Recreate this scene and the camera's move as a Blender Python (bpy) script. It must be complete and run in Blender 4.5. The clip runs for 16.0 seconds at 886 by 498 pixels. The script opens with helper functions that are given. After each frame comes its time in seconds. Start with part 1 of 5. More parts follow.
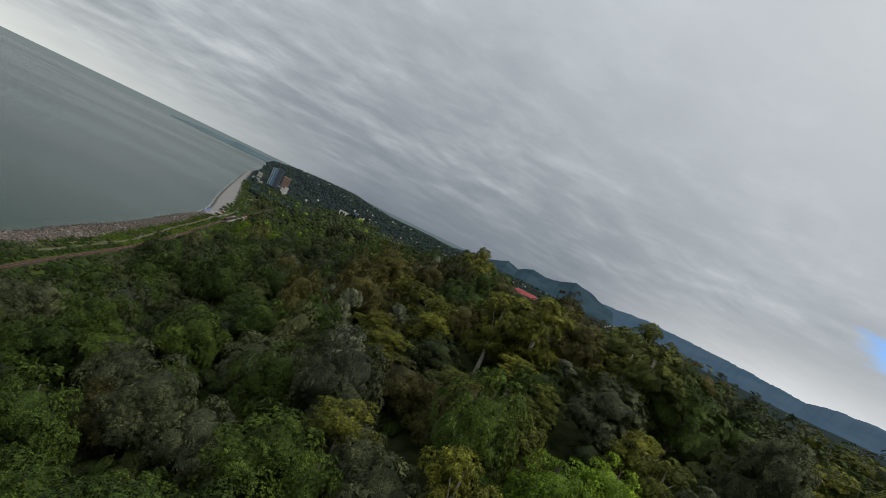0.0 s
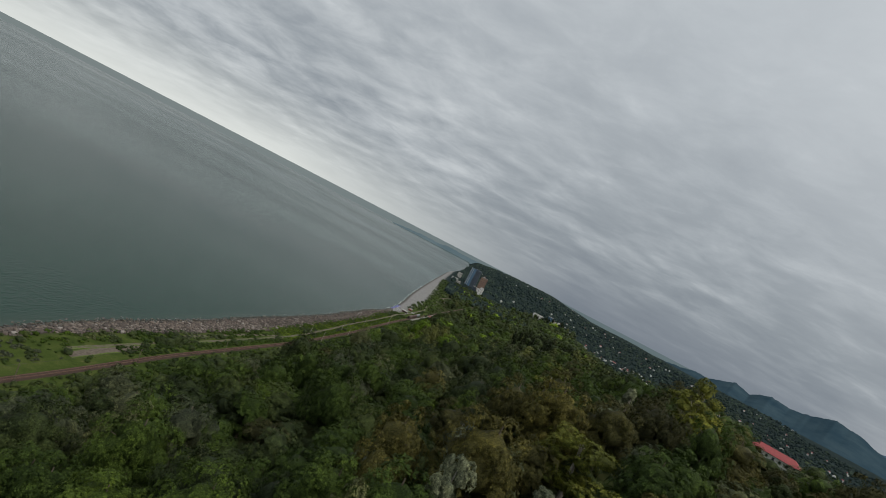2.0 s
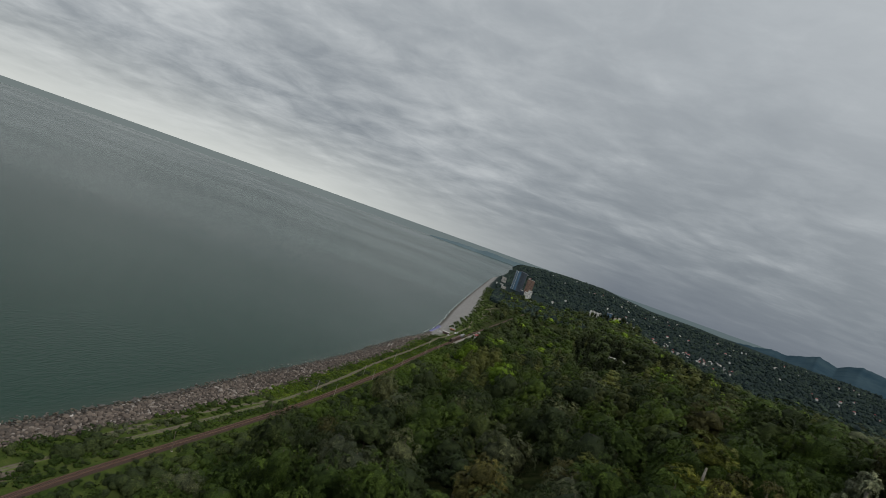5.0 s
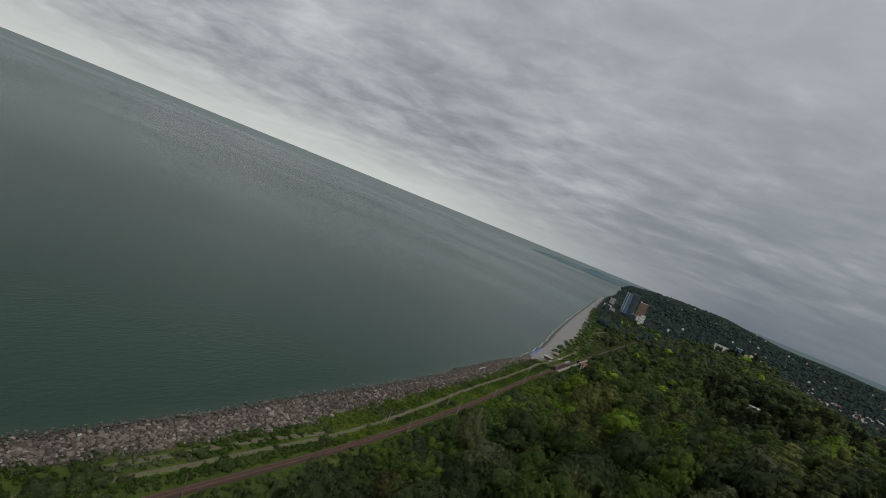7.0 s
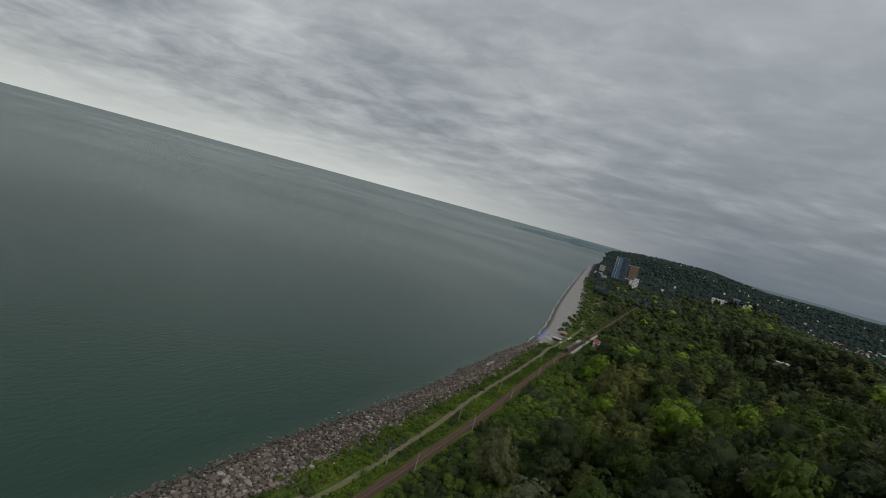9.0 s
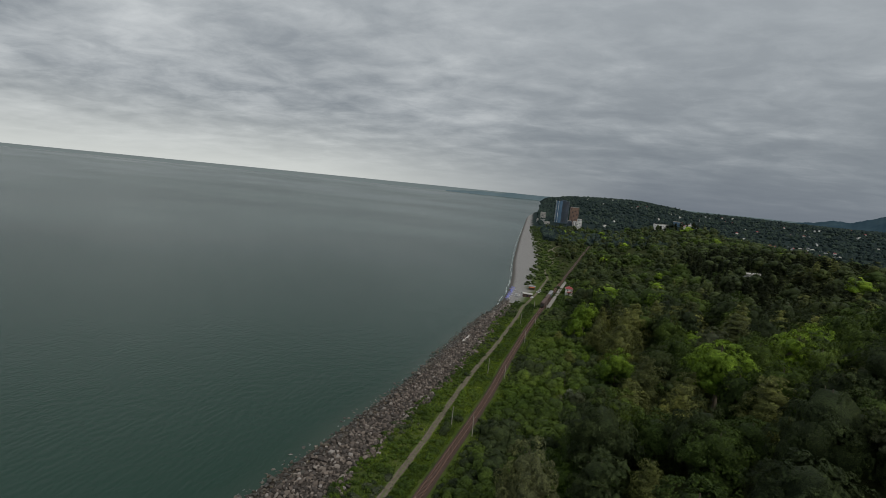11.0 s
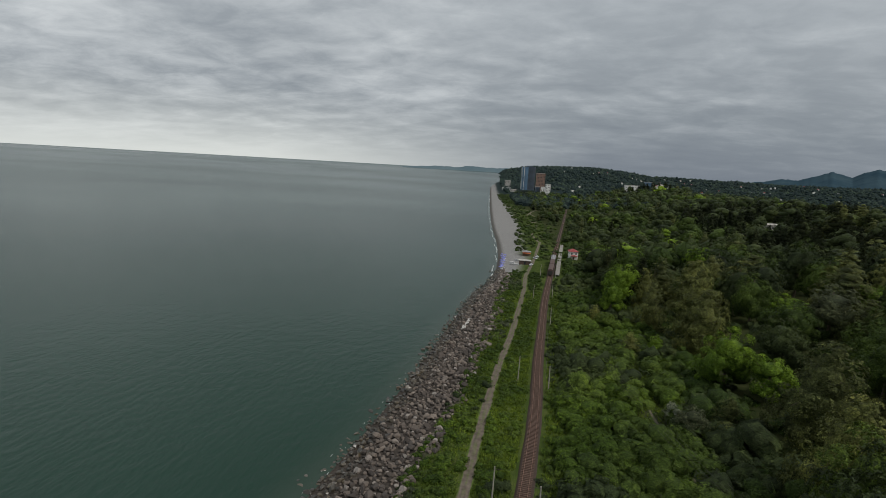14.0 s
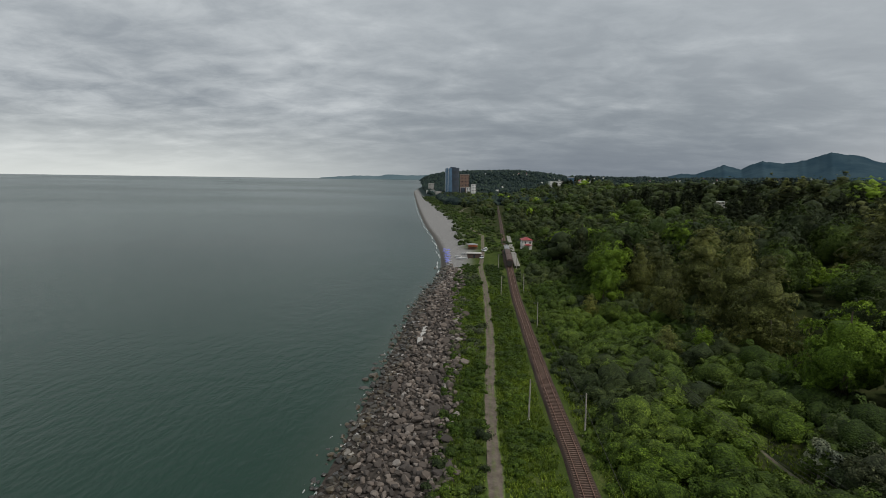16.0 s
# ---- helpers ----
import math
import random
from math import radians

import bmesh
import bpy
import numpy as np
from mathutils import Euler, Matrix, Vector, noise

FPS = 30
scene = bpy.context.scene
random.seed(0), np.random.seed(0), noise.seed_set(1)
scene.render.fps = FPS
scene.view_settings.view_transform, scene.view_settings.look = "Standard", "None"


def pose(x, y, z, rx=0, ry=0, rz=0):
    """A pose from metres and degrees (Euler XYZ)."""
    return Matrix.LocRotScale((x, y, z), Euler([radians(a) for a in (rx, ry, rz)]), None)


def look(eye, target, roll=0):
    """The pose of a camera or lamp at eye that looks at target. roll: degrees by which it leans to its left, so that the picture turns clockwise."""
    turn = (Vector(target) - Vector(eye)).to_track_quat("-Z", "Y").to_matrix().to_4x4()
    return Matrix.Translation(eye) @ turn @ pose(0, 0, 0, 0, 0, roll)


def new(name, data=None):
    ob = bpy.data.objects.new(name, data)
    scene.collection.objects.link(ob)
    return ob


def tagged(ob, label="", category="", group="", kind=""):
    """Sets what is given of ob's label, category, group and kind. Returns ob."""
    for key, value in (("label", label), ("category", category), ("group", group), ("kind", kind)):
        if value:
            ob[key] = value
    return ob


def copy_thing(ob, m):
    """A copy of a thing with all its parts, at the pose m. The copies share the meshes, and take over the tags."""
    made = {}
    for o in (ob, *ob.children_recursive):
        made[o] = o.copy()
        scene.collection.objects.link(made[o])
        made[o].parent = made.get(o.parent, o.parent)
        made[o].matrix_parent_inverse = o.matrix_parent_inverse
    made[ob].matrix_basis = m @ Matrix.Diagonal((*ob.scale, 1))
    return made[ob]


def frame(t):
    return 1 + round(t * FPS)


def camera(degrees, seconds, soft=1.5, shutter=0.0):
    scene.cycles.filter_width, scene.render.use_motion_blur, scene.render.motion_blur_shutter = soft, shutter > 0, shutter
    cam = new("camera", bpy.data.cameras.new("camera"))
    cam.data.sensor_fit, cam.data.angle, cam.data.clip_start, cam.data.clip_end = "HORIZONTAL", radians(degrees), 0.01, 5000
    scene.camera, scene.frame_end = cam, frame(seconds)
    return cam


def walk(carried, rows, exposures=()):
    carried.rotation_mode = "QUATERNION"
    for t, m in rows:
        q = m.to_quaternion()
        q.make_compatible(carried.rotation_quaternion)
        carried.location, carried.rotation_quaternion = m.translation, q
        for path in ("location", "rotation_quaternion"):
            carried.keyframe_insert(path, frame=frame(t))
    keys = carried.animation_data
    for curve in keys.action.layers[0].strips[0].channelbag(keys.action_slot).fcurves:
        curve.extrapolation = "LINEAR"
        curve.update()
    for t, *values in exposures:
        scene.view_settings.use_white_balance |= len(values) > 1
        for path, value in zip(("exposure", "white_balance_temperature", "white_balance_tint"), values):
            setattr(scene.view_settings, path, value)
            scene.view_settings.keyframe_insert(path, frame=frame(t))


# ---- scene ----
cam = camera(82.6, 16.0, 0.6)
PATH = [
    (0, (5.75, 1.62, 116.45), (33.17, 97.76, 114.19), 25.78),
    (0.5, (13.66, 19.04, 118.48), (29.15, 117.82, 116.95), 26.34),
    (1, (19.77, 37.10, 120.57), (23.97, 137.00, 119.38), 26.58),
    (1.5, (24.08, 55.25, 122.37), (17.05, 155.00, 121.26), 27.04),
    (2, (26.50, 72.55, 124.33), (10.46, 171.24, 122.41), 27.47),
    (2.5, (27.36, 89.60, 125.75), (6.63, 187.39, 123.06), 27.09),
    (3, (26.17, 107.40, 125.81), (5.13, 205.12, 122.93), 26.98),
    (5.5, (9.55, 193.61, 122.07), (-16.78, 290.02, 118.47), 17.58),
    (6, (5.62, 209.97, 120.75), (-32.34, 302.38, 116.34), 21.10),
    (6.5, (0.79, 224.83, 118.53), (-43.49, 314.29, 112.54), 22.89),
    (7, (-4.66, 238.85, 116.34), (-47.00, 329.06, 107.99), 22.13),
    (7.5, (-10.54, 252.24, 114.03), (-50.18, 343.73, 106.48), 19.42),
    (8, (-17.02, 265.27, 111.69), (-57.04, 356.71, 105.51), 17.49),
    (8.5, (-24.13, 278.38, 109.57), (-65.02, 369.39, 102.93), 16.55),
    (9, (-31.80, 292.09, 106.82), (-70.08, 383.98, 97.37), 15.22),
    (9.5, (-39.47, 306.14, 103.22), (-74.38, 399.14, 91.76), 13.08),
    (10, (-46.20, 320.23, 99.36), (-77.66, 414.43, 87.73), 10.10),
    (12.5, (-76.62, 388.43, 85.07), (-99.62, 484.48, 69.44), 3.53),
    (13, (-82.33, 403.05, 80.07), (-105.62, 498.92, 63.72), 4.63),
    (13.5, (-87.27, 418.05, 74.92), (-110.04, 514.04, 58.55), 4.40),
    (14, (-92.53, 433.97, 68.61), (-110.20, 531.03, 52.26), 3.30),
    (14.5, (-97.07, 450.04, 62.66), (-107.88, 548.06, 46.06), 1.37),
    (15, (-101.23, 464.34, 57.66), (-108.67, 562.69, 41.17), 0.75),
    (15.5, (-104.86, 478.10, 53.37), (-110.91, 576.62, 37.35), 1.02),
    (16, (-107.91, 492.50, 49.60), (-110.81, 591.49, 35.68), 0.78),
]
walk(cam, [(t, look(eye, target, roll)) for t, eye, target, roll in PATH], ((0.0, 0.04), (3.0, -0.04), (5.5, -0.22), (7.5, -0.3), (10.0, -0.26), (12.5, -0.1), (16.0, -0.02)))

# ---- world, sun, exposure ----
world = bpy.data.worlds.new("overcast_sky")
scene.world = world
world.use_nodes = True
wn, wl = world.node_tree.nodes, world.node_tree.links
wn.clear()


def wnode(kind, **sets):
    n = wn.new(kind)
    for key, value in sets.items():
        n.inputs[key.replace("_", " ")].default_value = value
    return n


def wmath(op, a, b=None, clamp=False):
    n = wn.new("ShaderNodeMath")
    n.operation, n.use_clamp = op, clamp
    for i, v in enumerate((a, b)):
        if v is None:
            continue
        if isinstance(v, (int, float)):
            n.inputs[i].default_value = v
        else:
            wl.new(v, n.inputs[i])
    return n.outputs[0]


def wramp(fac, stops):
    n = wn.new("ShaderNodeValToRGB")
    n.color_ramp.elements[0].position, n.color_ramp.elements[0].color = stops[0][0], (*stops[0][1], 1)
    n.color_ramp.elements[1].position, n.color_ramp.elements[1].color = stops[-1][0], (*stops[-1][1], 1)
    for p, c in stops[1:-1]:
        e = n.color_ramp.elements.new(p)
        e.color = (*c, 1)
    wl.new(fac, n.inputs[0])
    return n.outputs[0]


def wmix(fac, a, b, mode="MIX"):
    n = wn.new("ShaderNodeMix")
    n.data_type, n.blend_type = "RGBA", mode
    for i, v in ((0, fac), (6, a), (7, b)):
        if isinstance(v, (int, float)):
            n.inputs[i].default_value = v
        elif isinstance(v, tuple):
            n.inputs[i].default_value = (*v, 1)
        else:
            wl.new(v, n.inputs[i])
    return n.outputs[2]


SUN_ELEV, SUN_TURN = radians(52), radians(118)
sky = wn.new("ShaderNodeTexSky")
sky.sky_type, sky.sun_disc, sky.sun_elevation, sky.sun_rotation = "NISHITA", False, SUN_ELEV, SUN_TURN
coord = wn.new("ShaderNodeTexCoord")
sep = wn.new("ShaderNodeSeparateXYZ")
wl.new(coord.outputs["Generated"], sep.inputs[0])
dx, dy, dz = sep.outputs
# the cloud deck: a layer seen from below, curving down towards the horizon
flat = wmath("ADD", wmath("MAXIMUM", dz, 0.0), 0.17)
cu, cv = wmath("DIVIDE", dx, flat), wmath("DIVIDE", dy, flat)
comb = wn.new("ShaderNodeCombineXYZ")
wl.new(cu, comb.inputs[0]), wl.new(cv, comb.inputs[1])
tilt = wn.new("ShaderNodeMapping")
tilt.inputs["Rotation"].default_value, tilt.inputs["Scale"].default_value = (0, 0, radians(14)), (0.9, 1.15, 1.0)
wl.new(comb.outputs[0], tilt.inputs[0])
big = wnode("ShaderNodeTexNoise", Scale=1.05, Detail=7.0, Roughness=0.55, Distortion=0.25)
fine = wnode("ShaderNodeTexNoise", Scale=4.2, Detail=7.0, Roughness=0.62, Distortion=0.35)
wl.new(tilt.outputs[0], big.inputs["Vector"]), wl.new(tilt.outputs[0], fine.inputs["Vector"])
body = wmath("ADD", wmath("MULTIPLY", big.outputs[0], 0.64), wmath("MULTIPLY", fine.outputs[0], 0.36))
cloud = wramp(body, [(0.34, (0.25, 0.276, 0.306)), (0.47, (0.305, 0.333, 0.36)), (0.56, (0.385, 0.413, 0.438)), (0.68, (0.55, 0.575, 0.592))])
# higher up the deck is thinner and lighter, low over the land it is heavy and dark
high = wmath("MULTIPLY", wmath("SUBTRACT", dz, 0.10), 2.2, True)
cloud = wmix(wmath("MULTIPLY", high, 0.55), cloud, (0.62, 0.645, 0.67))
east = wmath("MULTIPLY", wmath("SUBTRACT", wmath("ADD", wmath("MULTIPLY", dx, 0.8), wmath("MULTIPLY", dz, 0.7)), 0.42), 1.7, True)
cloud = wmix(wmath("MULTIPLY", east, 0.62), cloud, (0.66, 0.675, 0.69))
west = wmath("MULTIPLY", wmath("ADD", wmath("MULTIPLY", dx, -1.0), 0.10), 1.7, True)
seaward = wmath("MULTIPLY", west, wmath("MULTIPLY", wmath("SUBTRACT", body, 0.4), 3.2, True))
cloud = wmix(wmath("MULTIPLY", seaward, 0.52), cloud, (0.76, 0.77, 0.77))
# over the land the deck hangs lower and darker
inland_low = wmath("MULTIPLY", wmath("SUBTRACT", 1.0, west), wmath("SUBTRACT", 1.0, wmath("MULTIPLY", wmath("MAXIMUM", dz, 0.0), 3.0, True), True))
cloud = wmix(wmath("MULTIPLY", inland_low, 0.34), cloud, (0.215, 0.238, 0.262))
low = wmath("SUBTRACT", 1.0, wmath("MULTIPLY", wmath("MAXIMUM", dz, 0.0), 7.5, True), True)
sunrise = wmath("MULTIPLY", wmath("SUBTRACT", dx, 0.5), 3.5, True)
haze = wmix(west, (0.185, 0.21, 0.245), (0.74, 0.75, 0.71))
haze = wmix(sunrise, haze, (0.78, 0.775, 0.77))
cloud = wmix(wmath("MULTIPLY", wmath("POWER", low, 1.5), 0.92), cloud, haze)
# a gap with blue sky inland
gap_n = wnode("ShaderNodeTexNoise", Scale=1.1, Detail=4.0)
wl.new(tilt.outputs[0], gap_n.inputs["Vector"])
gx = wmath("ABSOLUTE", wmath("SUBTRACT", cu, 3.05))
gy = wmath("ABSOLUTE", wmath("SUBTRACT", cv, 1.75))
gap = wmath("SUBTRACT", wmath("ADD", 0.5, wmath("MULTIPLY", wmath("SUBTRACT", gap_n.outputs[0], 0.5), 1.2)), wmath("ADD", gx, gy), True)
gap = wmath("MULTIPLY", gap, 4.5, True)
blue = wmix(1.0, sky.outputs[0], (0.065, 0.10, 0.16), "MULTIPLY")
full = wmix(gap, wmix(1.0, cloud, (0.975, 1.0, 1.015), "MULTIPLY"), blue)
# below the horizon the open sea goes on
sea_far = wmix(west, (0.12, 0.16, 0.17), (0.19, 0.225, 0.225))
under = wmath("GREATER_THAN", wmath("MULTIPLY", dz, -1.0), 0.0042)
full = wmix(under, full, sea_far)
bg = wn.new("ShaderNodeBackground")
bg.inputs["Strength"].default_value = 1.0
wl.new(full, bg.inputs[0])
wo = wn.new("ShaderNodeOutputWorld")
wl.new(bg.outputs[0], wo.inputs[0])

sun = new("sun", bpy.data.lights.new("sun", "SUN"))
sun.data.energy, sun.data.angle, sun.data.color = 2.0, radians(12), (1.0, 0.96, 0.9)
sun_from = Vector((math.sin(SUN_TURN) * math.cos(SUN_ELEV), math.cos(SUN_TURN) * math.cos(SUN_ELEV), math.sin(SUN_ELEV)))
sun.matrix_world = look(sun_from * 200, (0, 0, 0))

# ---- materials ----


class Mat:
    """A node material with short ways to wire it."""

    def __init__(self, name, rough=0.8, spec=0.3, metal=0.0):
        self.m = bpy.data.materials.new(name)
        self.m.use_nodes = True
        self.n, self.l = self.m.node_tree.nodes, self.m.node_tree.links
        self.b = self.n["Principled BSDF"]
        self.b.inputs["Roughness"].default_value = rough
        self.b.inputs["Specular IOR Level"].default_value = spec
        self.b.inputs["Metallic"].default_value = metal
        self.place = self.n.new("ShaderNodeNewGeometry").outputs["Position"]

    def local(self):
        self.place = self.n.new("ShaderNodeTexCoord").outputs["Object"]
        return self

    def noise(self, scale, detail=4.0, rough=0.55, stretch=None, voronoi=False):
        t = self.n.new("ShaderNodeTexVoronoi" if voronoi else "ShaderNodeTexNoise")
        t.inputs["Scale"].default_value = scale
        if not voronoi:
            t.inputs["Detail"].default_value, t.inputs["Roughness"].default_value = detail, rough
        src = self.place
        if stretch:
            mp = self.n.new("ShaderNodeMapping")
            mp.inputs["Scale"].default_value = stretch
            self.l.new(src, mp.inputs[0])
            src = mp.outputs[0]
        self.l.new(src, t.inputs["Vector"])
        return t.outputs["Color"] if voronoi else t.outputs[0]

    def island(self):
        return self.n.new("ShaderNodeNewGeometry").outputs["Random Per Island"]

    def object_random(self):
        return self.n.new("ShaderNodeObjectInfo").outputs["Random"]

    def attr(self, name):
        a = self.n.new("ShaderNodeAttribute")
        a.attribute_name = name
        return a.outputs["Fac"]

    def math(self, op, a, b, clamp=False):
        n = self.n.new("ShaderNodeMath")
        n.operation, n.use_clamp = op, clamp
        for i, v in enumerate((a, b)):
            if isinstance(v, (int, float)):
                n.inputs[i].default_value = v
            else:
                self.l.new(v, n.inputs[i])
        return n.outputs[0]

    def ramp(self, fac, stops):
        n = self.n.new("ShaderNodeValToRGB")
        es = n.color_ramp.elements
        es[0].position, es[0].color = stops[0][0], (*stops[0][1], 1)
        es[1].position, es[1].color = stops[-1][0], (*stops[-1][1], 1)
        for p, c in stops[1:-1]:
            es.new(p).color = (*c, 1)
        self.l.new(fac, n.inputs[0])
        return n.outputs[0]

    def mix(self, fac, a, b, mode="MIX"):
        n = self.n.new("ShaderNodeMix")
        n.data_type, n.blend_type = "RGBA", mode
        for i, v in ((0, fac), (6, a), (7, b)):
            if isinstance(v, (int, float)):
                n.inputs[i].default_value = v
            elif isinstance(v, tuple):
                n.inputs[i].default_value = (*v, 1)
            else:
                self.l.new(v, n.inputs[i])
        return n.outputs[2]

    def color(self, c):
        if isinstance(c, tuple):
            self.b.inputs["Base Color"].default_value = (*c, 1)
        else:
            self.l.new(c, self.b.inputs["Base Color"])
        return self

    def bump(self, height, strength=0.4, distance=0.1):
        n = self.n.new("ShaderNodeBump")
        n.inputs["Strength"].default_value, n.inputs["Distance"].default_value = strength, distance
        self.l.new(height, n.inputs["Height"])
        self.l.new(n.outputs[0], self.b.inputs["Normal"])
        return self

    def leafy(self, amount=0.25):
        """Lets some light through, as leaves do."""
        tr = self.n.new("ShaderNodeBsdfTranslucent")
        src = self.b.inputs["Base Color"].links[0].from_socket
        self.l.new(src, tr.inputs[0])
        mixer = self.n.new("ShaderNodeMixShader")
        mixer.inputs[0].default_value = amount
        self.l.new(self.b.outputs[0], mixer.inputs[1])
        self.l.new(tr.outputs[0], mixer.inputs[2])
        self.l.new(mixer.outputs[0], self.n["Material Output"].inputs["Surface"])
        return self


def plain(name, c, rough=0.7, spec=0.3, metal=0.0, scale=3.0, vary=0.25):
    """Paint, metal or wood with soft stains at two scales."""
    m = Mat(name, rough, spec, metal)
    f = m.noise(scale, 5.0)
    g = m.noise(scale * 9, 2.0)
    lo = tuple(v * (1 - vary) for v in c)
    hi = tuple(min(1, v * (1 + vary * 0.6)) for v in c)
    m.color(m.mix(m.math("MULTIPLY", g, 0.35), m.ramp(f, [(0.3, lo), (0.7, hi)]), lo))
    return m.m


LEAF = {
    "maple": [(0.128, 0.214, 0.023), (0.222, 0.332, 0.042)],
    "broad": [(0.045, 0.076, 0.017), (0.083, 0.124, 0.028)],
    "dark": [(0.038, 0.056, 0.024), (0.064, 0.085, 0.035)],
    "olive": [(0.108, 0.122, 0.026), (0.212, 0.222, 0.043)],
    "brown": [(0.069, 0.068, 0.027), (0.114, 0.105, 0.040)],
    "grey": [(0.082, 0.096, 0.060), (0.134, 0.150, 0.092)],
    "silver": [(0.190, 0.215, 0.170), (0.300, 0.325, 0.260)],
    "pine": [(0.104, 0.118, 0.044), (0.172, 0.188, 0.068)],
    "grass": [(0.098, 0.152, 0.022), (0.180, 0.240, 0.042)],
    "shrub": [(0.040, 0.073, 0.011), (0.082, 0.130, 0.020)],
    "conifer": [(0.028, 0.036, 0.021), (0.046, 0.054, 0.030)],
    # woods on the far hills: blue distance haze mixed into the leaf colour
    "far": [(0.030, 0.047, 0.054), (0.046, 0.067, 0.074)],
}


def leaf_material(kind, lacy, cell=3.4):
    """Leaf sprays (lacy: with gaps between the leaves) or the denser inside of a crown."""
    lo, hi = LEAF[kind]
    m = Mat(("leaf_sprays_" if lacy else "leaves_") + kind, 0.65, 0.03 if kind in ("far", "conifer") else 0.12)
    v = m.n.new("ShaderNodeTexVoronoi")
    v.inputs["Scale"].default_value = cell
    m.l.new(m.place, v.inputs["Vector"])
    split = m.n.new("ShaderNodeSeparateColor")
    m.l.new(v.outputs["Color"], split.inputs[0])
    # crown insides get a darker leaf colour, painting in the shade there
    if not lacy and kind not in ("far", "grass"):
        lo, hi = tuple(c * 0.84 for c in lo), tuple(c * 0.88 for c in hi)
    base = m.ramp(split.outputs[0], [(0.0, tuple(c * 0.55 for c in lo)), (0.45, lo), (1.0, hi)])
    tone = m.ramp(m.object_random(), [(0.0, (0.74, 0.76, 0.74)), (0.5, (1.0, 1.0, 0.96)), (1.0, (1.32, 1.26, 1.02))])
    base = m.mix(1.0, base, tone, "MULTIPLY")
    spread = 0.36 if lacy else 0.16
    base = m.mix(1.0, base, m.ramp(m.island(), [(0.0, (1 - spread, 1 - spread * 0.94, 1 - spread * 0.85)), (1.0, (1 + spread, 1 + spread * 0.92, 1 + spread * 0.6))]), "MULTIPLY")
    patch = m.ramp(m.noise(0.3, 3.0), [(0.35, (0.78, 0.8, 0.78)), (0.65, (1.2, 1.18, 1.05))])
    base = m.mix(1.0, base, patch, "MULTIPLY")
    stands = m.ramp(m.noise(0.03, 3.0), [(0.38, (0.66, 0.7, 0.72)), (0.5, (0.92, 0.93, 0.92)), (0.64, (1.28, 1.24, 1.05))])
    m.color(m.mix(1.0, base, stands, "MULTIPLY"))
    m.bump(m.math("SUBTRACT", 1.0, v.outputs["Distance"]), 0.9, 0.22)
    m.leafy(0.12)
    if lacy:
        out = m.n["Material Output"].inputs["Surface"]
        solid = out.links[0].from_socket
        clear = m.n.new("ShaderNodeBsdfTransparent")
        pick = m.n.new("ShaderNodeMixShader")
        m.l.new(m.math("GREATER_THAN", v.outputs["Distance"], 0.56), pick.inputs[0])
        m.l.new(solid, pick.inputs[1])
        m.l.new(clear.outputs[0], pick.inputs[2])
        m.l.new(pick.outputs[0], out)
    return m.m


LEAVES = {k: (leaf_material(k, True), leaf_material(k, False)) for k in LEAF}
m = Mat("bark", 0.9, 0.2)
BARK = m.color(m.ramp(m.noise(3.0, 6.0, 0.6, (1, 1, 0.2)), [(0.3, (0.07, 0.055, 0.04)), (0.7, (0.2, 0.17, 0.13))])).m
m = Mat("pale_bark", 0.85, 0.2)
PALE = m.color(m.ramp(m.noise(3.0, 6.0, 0.6, (1, 1, 0.2)), [(0.3, (0.25, 0.22, 0.18)), (0.7, (0.5, 0.46, 0.4))])).m

# the sheet of land: stony shore, grass, woodland soil, far woods
m = Mat("land", 1.0, 0.02)
grass = m.ramp(m.noise(0.16, 6.0, 0.65), [(0.3, (0.03, 0.046, 0.013)), (0.48, (0.064, 0.088, 0.021)), (0.62, (0.092, 0.108, 0.031)), (0.74, (0.15, 0.14, 0.068))])
grass = m.mix(m.math("MULTIPLY", m.ramp(m.noise(3.5, 5.0, 0.7), [(0.4, (0, 0, 0)), (0.6, (1, 1, 1))]), 0.7), grass, (0.024, 0.042, 0.011))
soil = m.ramp(m.noise(0.25, 5.0), [(0.35, (0.02, 0.03, 0.01)), (0.65, (0.05, 0.055, 0.022))])
# far woods carry a blue cast, haze painted in and blended by distance
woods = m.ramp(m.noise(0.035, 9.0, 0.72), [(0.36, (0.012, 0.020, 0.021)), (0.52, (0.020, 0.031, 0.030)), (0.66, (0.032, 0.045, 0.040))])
shingle = m.ramp(m.noise(0.7, 7.0, 0.7), [(0.3, (0.13, 0.126, 0.12)), (0.5, (0.215, 0.21, 0.203)), (0.75, (0.32, 0.312, 0.30))])
bank = m.ramp(m.noise(1.2, 5.0), [(0.3, (0.03, 0.026, 0.023)), (0.7, (0.08, 0.068, 0.058))])
c = m.mix(m.attr("wood"), grass, soil)
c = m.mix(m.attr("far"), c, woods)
c = m.mix(m.attr("beach"), c, m.mix(m.attr("damp"), shingle, (0.085, 0.08, 0.072)))
c = m.mix(m.attr("bank"), c, bank)
LAND = m.color(c).bump(m.noise(1.4, 5.0, 0.6), 0.5, 0.3).m

